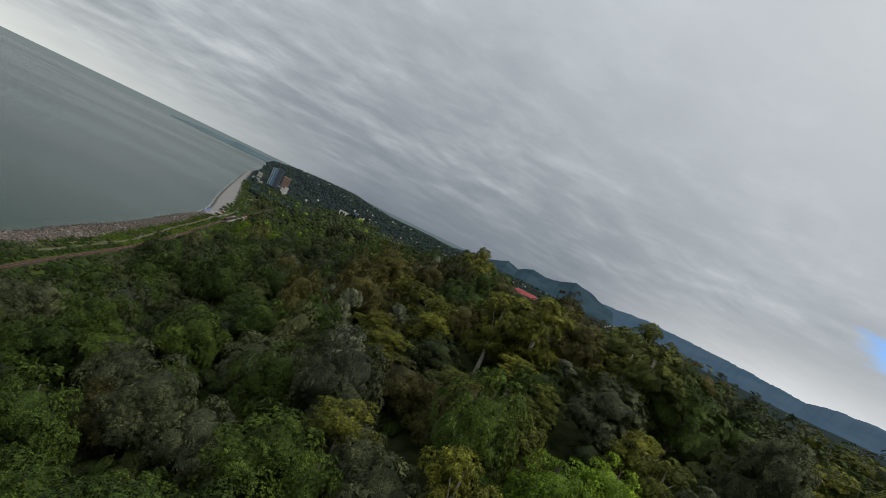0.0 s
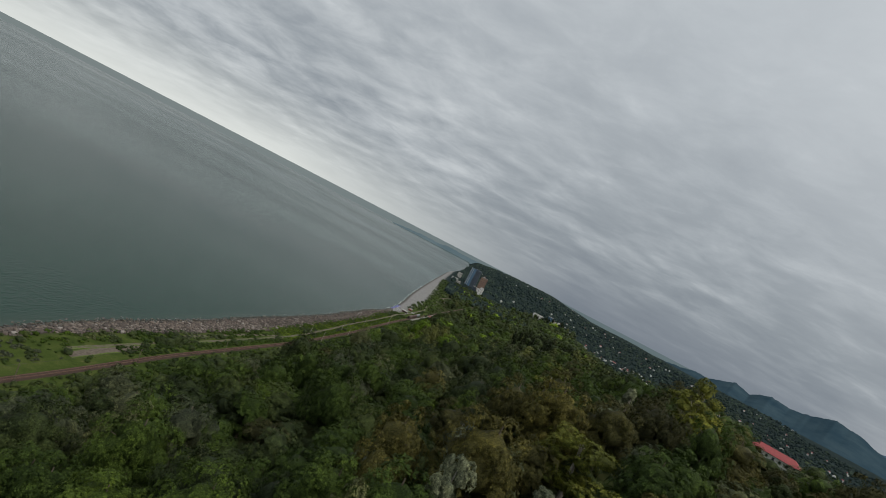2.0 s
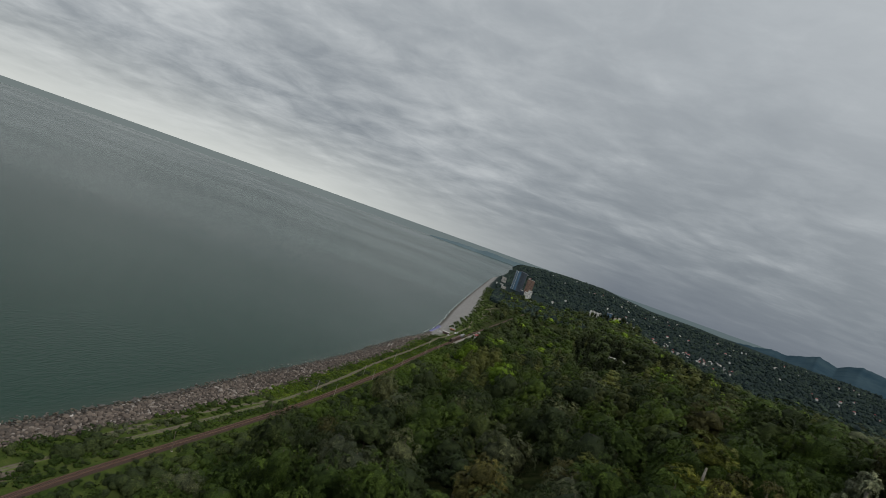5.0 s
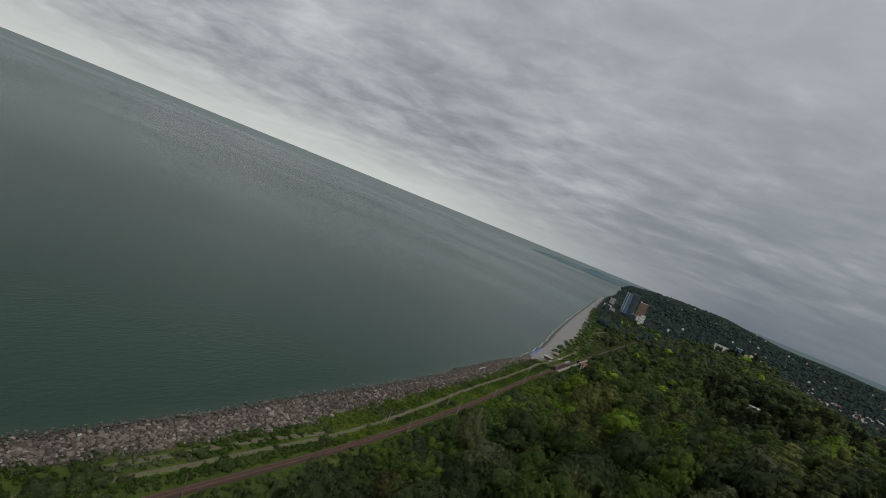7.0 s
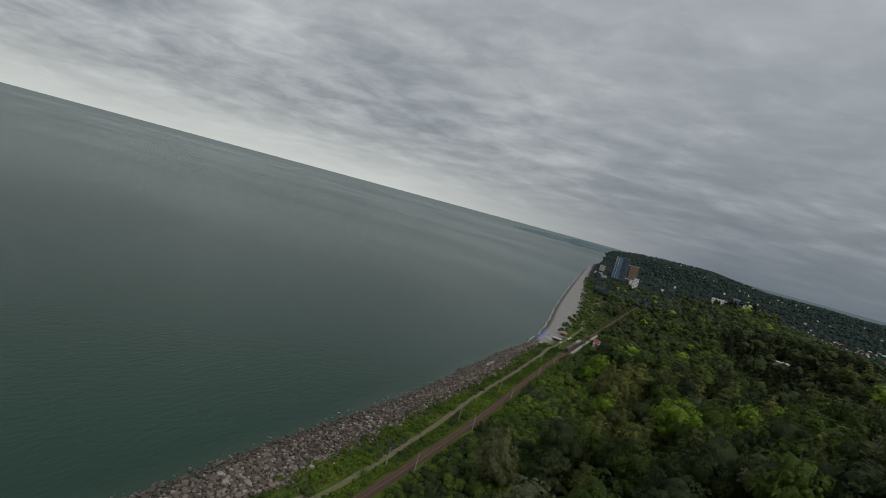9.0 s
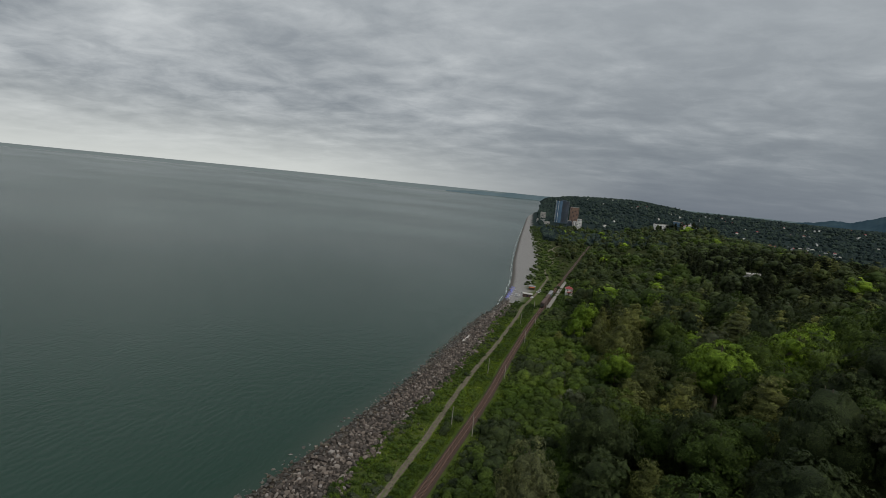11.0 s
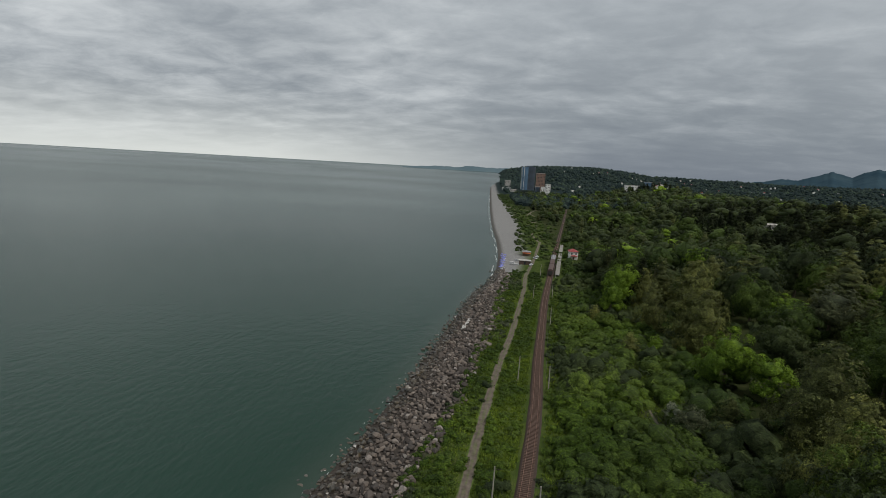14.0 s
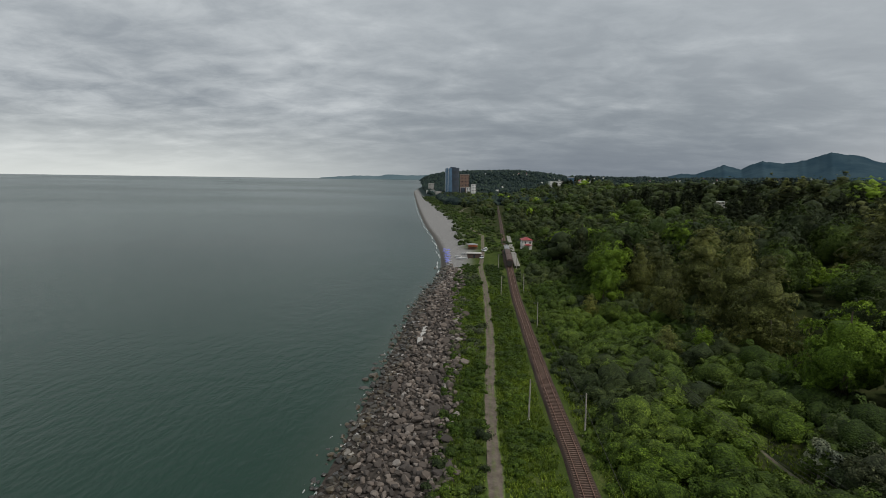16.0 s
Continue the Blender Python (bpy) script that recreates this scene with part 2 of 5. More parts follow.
m = Mat("sea_water", 0.24, 0.22)
sw = m.ramp(m.noise(0.0042, 5.0, 0.5, (1.0, 0.35, 1.0)), [(0.35, (0.011, 0.033, 0.022)), (0.65, (0.015, 0.041, 0.029))])
m.color(m.mix(m.attr("shallow"), sw, (0.038, 0.056, 0.042)))
ripple = m.math("ADD", m.math("MULTIPLY", m.noise(0.42, 5.0, 0.65, (1.0, 0.45, 1.0)), 0.75), m.math("MULTIPLY", m.noise(0.055, 4.0, 0.55, (1.0, 0.5, 1.0)), 0.5))
m.bump(ripple, 0.5, 1.0)
calm = m.ramp(m.noise(0.0011, 3.0, 0.5, (1.0, 1.6, 1.0)), [(0.4, (0.2, 0.2, 0.2)), (0.62, (0.25, 0.25, 0.25))])
m.l.new(calm, m.b.inputs["Roughness"])
m.b.inputs["IOR"].default_value = 1.33
SEA = m.m

# backdrop ranges and coast: aerial haze is painted into these blue base colours
m = Mat("haze_blue_mountain", 1.0, 0.0)
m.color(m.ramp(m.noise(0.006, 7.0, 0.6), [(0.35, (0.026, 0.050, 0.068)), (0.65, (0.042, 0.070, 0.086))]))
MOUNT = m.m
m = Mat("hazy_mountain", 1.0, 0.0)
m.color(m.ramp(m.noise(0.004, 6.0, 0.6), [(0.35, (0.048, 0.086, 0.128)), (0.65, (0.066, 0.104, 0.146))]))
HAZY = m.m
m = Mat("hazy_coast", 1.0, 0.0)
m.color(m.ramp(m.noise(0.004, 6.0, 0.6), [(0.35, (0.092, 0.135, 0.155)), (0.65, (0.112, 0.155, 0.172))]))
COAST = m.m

m = Mat("boulder", 0.85, 0.25).local()
tone = m.ramp(m.object_random(), [(0.0, (0.048, 0.044, 0.041)), (0.3, (0.084, 0.073, 0.065)), (0.6, (0.146, 0.119, 0.100)), (0.88, (0.222, 0.184, 0.154)), (1.0, (0.36, 0.33, 0.30))])
m.color(m.mix(m.math("MULTIPLY", m.noise(2.2, 6.0, 0.65), 0.7), tone, (0.07, 0.055, 0.045))).bump(m.noise(5.0, 5.0), 0.5, 0.1)
BOULDER = m.m
m = Mat("boulders_joined", 0.85, 0.25)
tone = m.ramp(m.island(), [(0.0, (0.048, 0.044, 0.041)), (0.3, (0.084, 0.073, 0.065)), (0.6, (0.146, 0.119, 0.100)), (0.88, (0.222, 0.184, 0.154)), (1.0, (0.36, 0.33, 0.30))])
m.color(m.mix(m.math("MULTIPLY", m.noise(2.2, 6.0, 0.65), 0.7), tone, (0.07, 0.055, 0.045))).bump(m.noise(5.0, 5.0), 0.5, 0.1)
BOULDERS = m.m
m = Mat("wet_boulders", 0.35, 0.5)
m.color(m.mix(m.noise(2.2, 6.0, 0.65), m.ramp(m.island(), [(0.0, (0.03, 0.027, 0.022)), (0.6, (0.070, 0.056, 0.036)), (0.85, (0.12, 0.088, 0.046)), (1.0, (0.17, 0.15, 0.12))]), (0.03, 0.028, 0.025)))
WET = m.m
m = Mat("ballast", 0.95, 0.2)
BALLAST = m.color(m.ramp(m.noise(6.0, 5.0, 0.7), [(0.3, (0.03, 0.022, 0.018)), (0.7, (0.08, 0.054, 0.043))])).bump(m.noise(9.0, 4.0), 0.7, 0.1).m
m = Mat("dirt_track", 0.95, 0.15)
earth = m.ramp(m.noise(0.8, 7.0, 0.65), [(0.3, (0.078, 0.063, 0.049)), (0.7, (0.165, 0.138, 0.110))])
weeds = m.ramp(m.noise(2.0, 5.0), [(0.3, (0.04, 0.07, 0.015)), (0.7, (0.12, 0.16, 0.035))])
cover = m.math("MULTIPLY", m.math("ADD", m.attr("weeds"), m.math("SUBTRACT", m.noise(0.35, 6.0, 0.7), 0.62)), 3.0, True)
DIRT = m.color(m.mix(cover, earth, weeds)).m
SLEEPER = plain("sleeper_wood", (0.13, 0.085, 0.066), 0.9, 0.2, 0, 1.5, 0.4)
RAIL = plain("rusty_rail", (0.22, 0.12, 0.085), 0.5, 0.5, 0.35, 4)
PAVING = plain("old_paving", (0.27, 0.255, 0.23), 0.9, 0.2, 0, 0.8, 0.3)
POLE = plain("weathered_pole", (0.36, 0.33, 0.29), 0.9, 0.2, 0, 1.2, 0.3)
CONCRETE = plain("concrete", (0.42, 0.40, 0.37), 0.9, 0.2, 0, 1.2, 0.25)
WHITE = plain("white_wall", (0.72, 0.71, 0.68), 0.8, 0.3, 0, 0.6, 0.15)
REDROOF = plain("red_roof", (0.30, 0.062, 0.062), 0.6, 0.3, 0, 0.8, 0.25)
GREYROOF = plain("grey_roof", (0.24, 0.24, 0.25), 0.6, 0.3, 0, 0.8, 0.25)
GLASS = plain("dark_window", (0.03, 0.04, 0.05), 0.08, 0.6, 0, 2, 0.1)
BLUEGLASS = plain("tower_glass", (0.15, 0.26, 0.38), 0.15, 0.7, 0.2, 0.1, 0.3)
GREYGLASS = plain("tower_grey", (0.055, 0.075, 0.10), 0.3, 0.5, 0, 0.1, 0.3)
BROWNWALL = plain("brown_facade", (0.26, 0.17, 0.13), 0.8, 0.2, 0, 0.2, 0.2)
STEEL = plain("dark_steel", (0.06, 0.055, 0.05), 0.6, 0.4, 0.3, 3)
WAGON = plain("wagon_brown", (0.10, 0.065, 0.055), 0.7, 0.3, 0, 1.2, 0.3)
LOCO = plain("engine_grey_green", (0.10, 0.125, 0.13), 0.6, 0.3, 0, 1.2, 0.25)
FOAM = plain("sea_foam", (0.36, 0.38, 0.37), 0.6, 0.3, 0, 1.0, 0.1)
ORANGE = plain("orange_awning", (0.55, 0.14, 0.05), 0.7, 0.2)
BLUECLOTH = plain("violet_blue_cloth", (0.20, 0.22, 0.55), 0.8, 0.2)
CARPAINT = plain("white_car_paint", (0.7, 0.7, 0.7), 0.3, 0.5)
WOOD = plain("weathered_wood", (0.22, 0.16, 0.11), 0.85, 0.2)

# ---- helpers for shapes ----
RNG = np.random.default_rng(7)


def thing(name, x=0.0, y=0.0, z=0.0, turn=0.0):
    ob = new(name)
    ob.matrix_basis = pose(x, y, z, 0, 0, turn)
    return ob


def mesh_ob(name, verts, faces, mat, parent=None, label="", smooth=False, normals=None):
    me = bpy.data.meshes.new(name)
    me.from_pydata(np.asarray(verts, float).tolist() if len(verts) else [], [], [tuple(int(i) for i in f) for f in faces])
    me.materials.append(mat)
    if smooth:
        me.polygons.foreach_set("use_smooth", [True] * len(me.polygons))
    me.update()
    if normals is not None:
        me.polygons.foreach_set("use_smooth", [True] * len(me.polygons))
        me.normals_split_custom_set_from_vertices(np.asarray(normals, float).tolist())
    ob = new(name, me)
    if parent:
        ob.parent = parent
    if label:
        ob["label"] = label
    return ob


def part(name, bm, mat, parent=None, label="", smooth=False):
    me = bpy.data.meshes.new(name)
    bm.to_mesh(me)
    bm.free()
    me.materials.append(mat)
    if smooth:
        me.polygons.foreach_set("use_smooth", [True] * len(me.polygons))
    ob = new(name, me)
    if parent:
        ob.parent = parent
    if label:
        ob["label"] = label
    return ob


def box(bm, x0, y0, z0, x1, y1, z1, bevel=0.0):
    made = bmesh.ops.create_cube(bm, size=1)["verts"]
    bmesh.ops.transform(bm, verts=made, matrix=Matrix.LocRotScale(((x0 + x1) / 2, (y0 + y1) / 2, (z0 + z1) / 2), None, (x1 - x0, y1 - y0, z1 - z0)))
    if bevel:
        bmesh.ops.bevel(bm, geom=list({e for v in made for e in v.link_edges}), offset=bevel, segments=1, affect="EDGES")
    return bm


def tube(bm, a, b, ra, rb, sides=8):
    a, b = Vector(a), Vector(b)
    turn = (b - a).to_track_quat("Z", "Y").to_matrix().to_4x4()
    bmesh.ops.create_cone(bm, cap_ends=True, segments=sides, radius1=ra, radius2=rb, depth=(b - a).length, matrix=Matrix.Translation((a + b) / 2) @ turn)
    return bm


def ease(a, b, v):
    t = np.clip((np.asarray(v, float) - a) / (b - a), 0, 1)
    return t * t * (3 - 2 * t)


def line(pts):
    """x along a line of (x, y) points, as a smooth function of y."""
    ys = np.array([p[1] for p in pts], float)
    xs = np.array([p[0] for p in pts], float)
    slope = np.gradient(xs, ys)

    def at(y):
        y = np.asarray(y, float)
        i = np.clip(np.searchsorted(ys, y) - 1, 0, len(ys) - 2)
        h = ys[i + 1] - ys[i]
        t = (y - ys[i]) / h
        tc = np.clip(t, 0, 1)
        v = (2 * tc**3 - 3 * tc**2 + 1) * xs[i] + (tc**3 - 2 * tc**2 + tc) * h * slope[i] + (3 * tc**2 - 2 * tc**3) * xs[i + 1] + (tc**3 - tc**2) * h * slope[i + 1]
        return v + np.where(t > 1, (t - 1) * h * slope[i + 1], 0) + np.where(t < 0, t * h * slope[i], 0)

    return at


# ---- the plan ----
TRACK = line([(-135, 80), (-126, 190), (-119, 252), (-114, 310), (-108, 355), (-103, 390), (-98.5, 423), (-92, 502), (-88.6, 560), (-87.8, 604), (-86.8, 634), (-85, 685), (-82, 735), (-76, 835), (-65, 1000), (-44, 1320), (-33, 1500)])
LANE = line([(-132, 285), (-126, 320), (-118.5, 358), (-113.5, 388), (-107, 427), (-102.5, 500), (-101.7, 560), (-100.5, 595), (-98.5, 625), (-97, 666), (-96, 704), (-96, 745), (-92, 807), (-89, 873)])
SHORE = line([(-190, -300), (-174, 120), (-165, 240), (-160, 320), (-154.5, 350), (-149.5, 382), (-142.5, 450), (-136, 500), (-130, 560), (-127, 610), (-124, 685), (-117, 755), (-118, 800), (-127, 900), (-140, 1000), (-162, 1200), (-197, 1550), (-245, 2050), (-283, 2450), (-350, 3300), (-460, 4300), (-560, 5200)])
CREST = line([(-166, 120), (-153, 240), (-141, 311), (-132, 349), (-125.5, 382), (-117.5, 440), (-114, 513), (-109.5, 563), (-107.5, 610), (-106, 660), (-106.5, 705), (-104, 750), (-100, 800), (-104, 880), (-107, 952), (-117, 1085), (-145, 1323), (-178, 1600), (-265, 2450), (-330, 3300), (-440, 4300)])
HILL_K = ([-400, 380, 500, 560, 620, 680, 760, 850, 1000, 1500], [31, 31, 31, 24, 15, 7, 7, 7, 9, 6])
HILL_TOP = ([-400, 400, 700, 1000, 1500], [88, 88, 46, 44, 26])
MID = (-33.0, 295.0)
RIDGE = ([-30, -6.9, -6.2, -5.5, -4, -2, 0, 3.4, 5, 8.2, 10, 14, 17, 20, 30, 60, 90], [0, 8, 38, 54, 66, 80, 92, 98, 102, 80, 60, 56, 58, 58, 56, 54, 50])


def ripple_noise(x, y, size, seed=0.0):
    """Soft waves of hills, from -1 to 1."""
    a = np.sin(x / size + seed + 1.7 * np.sin(y / size * 0.7 + seed * 2)) + np.sin(y / size * 1.1 - seed + 1.3 * np.sin(x / size * 0.8 + seed))
    return 0.5 * a


def ground(x, y):
    x, y = np.asarray(x, float), np.asarray(y, float)
    s, width = x - SHORE(y), CREST(y) - SHORE(y)
    f = np.clip(s / np.maximum(width, 3), 0, 1)
    beach = ease(738, 765, y)
    shore_z = (1 - beach) * 4.3 * f + beach * (2.6 * f**0.75)
    z = np.where(s < 0, np.maximum(0.22 * s, -5), shore_z)
    d = np.maximum(x - TRACK(y) - 10, 0)
    v = np.interp(y, *HILL_K) * (d / 100) ** 1.55
    top = np.interp(y, *HILL_TOP)
    hill = v / (1 + (v / top) ** 4) ** 0.25
    hill = hill * (1 - 0.7 * ease(165, 400, x)) + ripple_noise(x, y, 38.0, 0.4) * np.minimum(d / 60, 1) * 1.6
    hill = hill + 7 * np.exp(-(((x - 200) / 38) ** 2) - ((y - 391) / 38) ** 2)
    hill = hill + 24 * np.exp(-(((x - 187) / 90) ** 2) - ((y - 1800) / 80) ** 2)
    inland = ease(0, 14, s - width)
    z = z + inland * (0.3 + beach * 2.0 * ease(0, 40, s - width))
    z = z + hill * inland
    dxm, dym = x - MID[0], y - MID[1]
    r, turn = np.hypot(dxm, dym), np.degrees(np.arctan2(dxm, dym))
    rise = ease(1300, 3700, r) ** 1.4
    far = np.interp(turn, *RIDGE) * rise * ease(0, 120, s - width)
    rough = (ripple_noise(x, y, 160.0, 2.0) * 9 + ripple_noise(x, y, 61.0, 3.0) * 5) * ease(1000, 2000, r) * ease(30, 250, s - width) * ease(-60, 60, far + 20)
    fade = 1 - ease(1400, 2600, r)
    return np.where(s > width, (z - 4.6) * fade + 4.6 + far + rough * 0.8, z)


def graded(*spans):
    out = []
    for a, b, n in spans:
        out += list(np.linspace(a, b, n, endpoint=False))
    return np.array(out + [spans[-1][1]])


def sheet(name, xs, ys, zs, mat, smooth=True):
    """A grid of quads; xs, ys and zs are arrays of one shape."""
    ny, nx = zs.shape
    i = np.arange(nx * ny).reshape(ny, nx)
    faces = np.stack([i[:-1, :-1], i[:-1, 1:], i[1:, 1:], i[1:, :-1]], -1).reshape(-1, 4)
    return mesh_ob(name, np.stack([xs, ys, zs], -1).reshape(-1, 3), faces, mat, smooth=smooth)


def attribute(ob, name, values):
    a = ob.data.attributes.new(name, "FLOAT", "POINT")
    a.data.foreach_set("value", np.asarray(values, np.float32).ravel())


# ---- land, sea, mountains ----
us = graded((-420, -60, 12), (-60, -8, 13), (-8, 44, 35), (44, 300, 64), (300, 900, 50), (900, 5000, 80))
vs = graded((-700, -60, 24), (-60, 260, 60), (260, 900, 180), (900, 1400, 70), (1400, 4900, 130))
U, V = np.meshgrid(us, vs)
X, Y = SHORE(V) + U, V
Z = ground(X, Y)
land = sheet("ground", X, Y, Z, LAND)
gs, gw = X - SHORE(Y), CREST(Y) - SHORE(Y)
is_beach = ease(742, 760, Y) * (1 - ease(-4, 6, gs - gw + 4 * ripple_noise(X, Y, 9.0)))
attribute(land, "beach", is_beach)
attribute(land, "damp", 1 - ease(1.5, 5.5, gs))
attribute(land, "bank", (1 - ease(735, 760, Y)) * (1 - ease(-3, 3, gs - gw)))
attribute(land, "wood", np.maximum(ease(8, 30, X - TRACK(Y)), ease(880, 940, Y) * ease(18, 32, gs - gw + 6 * ripple_noise(X, Y, 21.0))))
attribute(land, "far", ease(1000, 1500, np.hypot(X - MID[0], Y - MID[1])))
tagged(land, "green coastal land with wooded hills and a grey shingle beach", "ground", kind="structure")

sx = graded((-5000, -700, 40), (-700, -60, 60), (-60, 60, 40))
sy = graded((-1500, 200, 40), (200, 1000, 90), (1000, 5050, 70))
SU, SV = np.meshgrid(sx, sy)
SX, SY = SHORE(SV) + SU, SV
far_r = np.hypot(SX - MID[0], SY - MID[1])
SZ = 34 * ease(1800, 4900, far_r)
sea = sheet("sea", SX, SY, SZ, SEA)
attribute(sea, "shallow", ease(-13, 2, SU) * (0.6 + 0.25 * ripple_noise(SX, SY, 11.0)))
tagged(sea, "calm grey-green sea with faint ripples under cloud", "sea", kind="structure")


def mountain(name, az, elev, dist, mat, label, seed, depth=900):
    """A far range; its skyline is given as angles seen from the middle of the flight."""
    fine = np.arange(az[0], az[-1] + 0.01, 0.12)
    rng = np.random.default_rng(seed)
    jag = np.convolve(rng.normal(0, 1, len(fine)), np.ones(3) / 3, "same") * 0.03 + np.convolve(rng.normal(0, 1, len(fine)), np.ones(9) / 9, "same") * 0.09
    sky_line = 82 + dist * np.tan(np.radians(np.interp(fine, az, elev) + jag))
    rows = np.linspace(0, 1, 16)
    A, R = np.meshgrid(np.radians(fine), rows)
    spur = (ripple_noise(A * 47, R * 5, 1.0, seed) * 0.035 + ripple_noise(A * 131, R * 9, 1.0, seed + 2.0) * 0.014) * np.sin(np.pi * R)
    D = dist - depth * (1 - R)
    H = sky_line[None, :] * np.clip(R**1.25 + spur, 0, 1)
    back = np.vstack([D, D[-1:] + 60]), np.vstack([H, np.zeros((1, len(fine)))])
    A2 = np.vstack([A, A[-1:]])
    ob = sheet(name, MID[0] + back[0] * np.sin(A2), MID[1] + back[0] * np.cos(A2), back[1], mat)
    return tagged(ob, label, "mountain", kind="structure")


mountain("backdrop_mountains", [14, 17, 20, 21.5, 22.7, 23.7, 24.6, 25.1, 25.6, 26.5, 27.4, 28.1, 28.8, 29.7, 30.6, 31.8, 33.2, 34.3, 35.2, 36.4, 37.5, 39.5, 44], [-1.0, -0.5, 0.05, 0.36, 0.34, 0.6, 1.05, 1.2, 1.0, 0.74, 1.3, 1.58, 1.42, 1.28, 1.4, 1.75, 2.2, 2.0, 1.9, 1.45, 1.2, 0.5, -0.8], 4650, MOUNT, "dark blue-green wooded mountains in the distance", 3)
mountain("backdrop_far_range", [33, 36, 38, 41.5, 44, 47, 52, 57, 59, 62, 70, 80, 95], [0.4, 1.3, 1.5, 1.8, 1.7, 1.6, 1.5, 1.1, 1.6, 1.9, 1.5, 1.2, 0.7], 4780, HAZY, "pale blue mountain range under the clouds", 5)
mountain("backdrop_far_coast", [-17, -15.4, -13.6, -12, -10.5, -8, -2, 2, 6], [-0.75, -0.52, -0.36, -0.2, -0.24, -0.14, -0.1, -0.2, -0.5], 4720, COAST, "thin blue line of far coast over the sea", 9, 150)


# ---- railway ----
def ribbon(name, centre, y0, y1, step, profile, mat, lift=0.0, parent=None, rough=0.0, smooth=True):
    """A strip laid along a line of the plan. profile: (sideways, up) points across it."""
    ys_ = np.arange(y0, y1 + step / 2, step)
    cx = centre(ys_)
    tx = np.gradient(cx, ys_)
    n = np.stack([np.ones_like(tx), -tx], -1) / np.hypot(1, tx)[:, None]
    offs, ups = np.array(profile).T
    wob = rough * np.stack([ripple_noise(ys_, ys_ * 0 + k * 7.0, 3.0, k) for k in range(len(offs))], 1)
    PX = cx[:, None] + n[:, :1] * (offs + wob)
    PY = ys_[:, None] + n[:, 1:] * (offs + wob)
    base = ground(cx, ys_)[:, None] if lift is None else lift
    PZ = base + ups + 0 * PX
    ob = sheet(name, PX, PY, PZ, mat, smooth)
    if parent:
        ob.parent = parent
    return ob


BED = 4.75
railway = tagged(thing("railway_track"), "single railway line on dark ballast with rusty rails", "railway", kind="structure")
ribbon("ballast", TRACK, 60, 1500, 4, [(-2.3, -0.7), (-1.6, 0.26), (-1.4, 0.32), (1.4, 0.32), (1.6, 0.26), (2.3, -0.7)], BALLAST, BED, railway, 0.12)
for side in (-0.76, 0.76):
    ribbon("rail", TRACK, 60, 1500, 4, [(side - 0.045, 0.45), (side - 0.045, 0.62), (side + 0.045, 0.62), (side + 0.045, 0.45)], RAIL, BED, railway, 0, False)
bm = box(bmesh.new(), -1.35, -0.13, 0, 1.35, 0.13, 0.2, 0.02)
sleeper_me = bpy.data.meshes.new("sleeper")
bm.to_mesh(sleeper_me)
bm.free()
sleeper_me.materials.append(SLEEPER)
sv = np.array([v.co[:] for v in sleeper_me.vertices])
sf = [tuple(p.vertices) for p in sleeper_me.polygons]
rest_v, rest_f, y = [], [], 100.0
while y < 900:
    tx = float(TRACK(y + 0.5) - TRACK(y - 0.5))
    x, turn = float(TRACK(y)), math.atan2(-tx, 1)
    if 505 <= y < 690:
        ob = new("sleeper", sleeper_me)
        ob.parent, ob.matrix_basis = railway, Matrix.Translation((x, y, BED + 0.26)) @ Matrix.Rotation(turn, 4, "Z")
    else:
        c_, s_ = math.cos(turn), math.sin(turn)
        p = np.stack([x + sv[:, 0] * c_ - sv[:, 1] * s_, y + sv[:, 0] * s_ + sv[:, 1] * c_, BED + 0.26 + sv[:, 2]], 1)
        rest_f += [tuple(i + len(rest_v) * len(sv) for i in f) for f in sf]
        rest_v.append(p)
    y += 0.63
tagged(mesh_ob("sleepers", np.concatenate(rest_v), rest_f, SLEEPER, railway), kind="stuff")

def dirt_ribbon(name, centre, y0, y1, offs, ups, weeds):
    ob = ribbon(name, centre, y0, y1, 2, list(zip(offs, ups)), DIRT, None, None, 0.3)
    n_ = len(ob.data.vertices) // len(offs)
    overgrown = 0.1 * (1 - ease(400, 500, np.repeat(np.linspace(y0, y1, n_), len(offs))))
    attribute(ob, "weeds", np.tile(weeds, n_) + overgrown)
    return ob


lane = dirt_ribbon("dirt_lane", LANE, 270, 905, (-1.55, -1.3, -1.0, -0.5, -0.2, 0.2, 0.5, 1.0, 1.3, 1.55), (-0.2, 0.1, 0.1, 0.06, 0.13, 0.13, 0.06, 0.1, 0.1, -0.2), (1.0, 0.5, 0.1, 0.0, 0.2, 0.2, 0.0, 0.1, 0.5, 1.0))
tagged(lane, "pale dirt lane with two wheel ruts beside the railway", "lane", kind="structure")
upper = dirt_ribbon("dirt_siding", line([(-131, 325), (-125.5, 358), (-119, 392), (-108.5, 428)]), 338, 424, (-2.0, -1.3, 0, 1.3, 2.0), (-0.2, 0.09, 0.11, 0.09, -0.2), (1.0, 0.2, 0.0, 0.2, 1.0))
tagged(upper, "bare pale earth strip behind the shore rocks", "lane", kind="structure")
TRAIL = line([(-51, 455), (-52.6, 475), (-54.2, 492), (-53.8, 510), (-55.6, 530), (-56.4, 548), (-58.2, 570), (-57.4, 588), (-58.6, 602), (-56.5, 625)])
trail = dirt_ribbon("woodland_trail", TRAIL, 530, 606, (-0.8, -0.4, 0, 0.4, 0.8), (-0.2, 0.05, 0.07, 0.05, -0.2), (0.9, 0.3, 0.12, 0.3, 0.9))
tagged(trail, "narrow brown earth trail between shrubs", "trail", kind="structure")
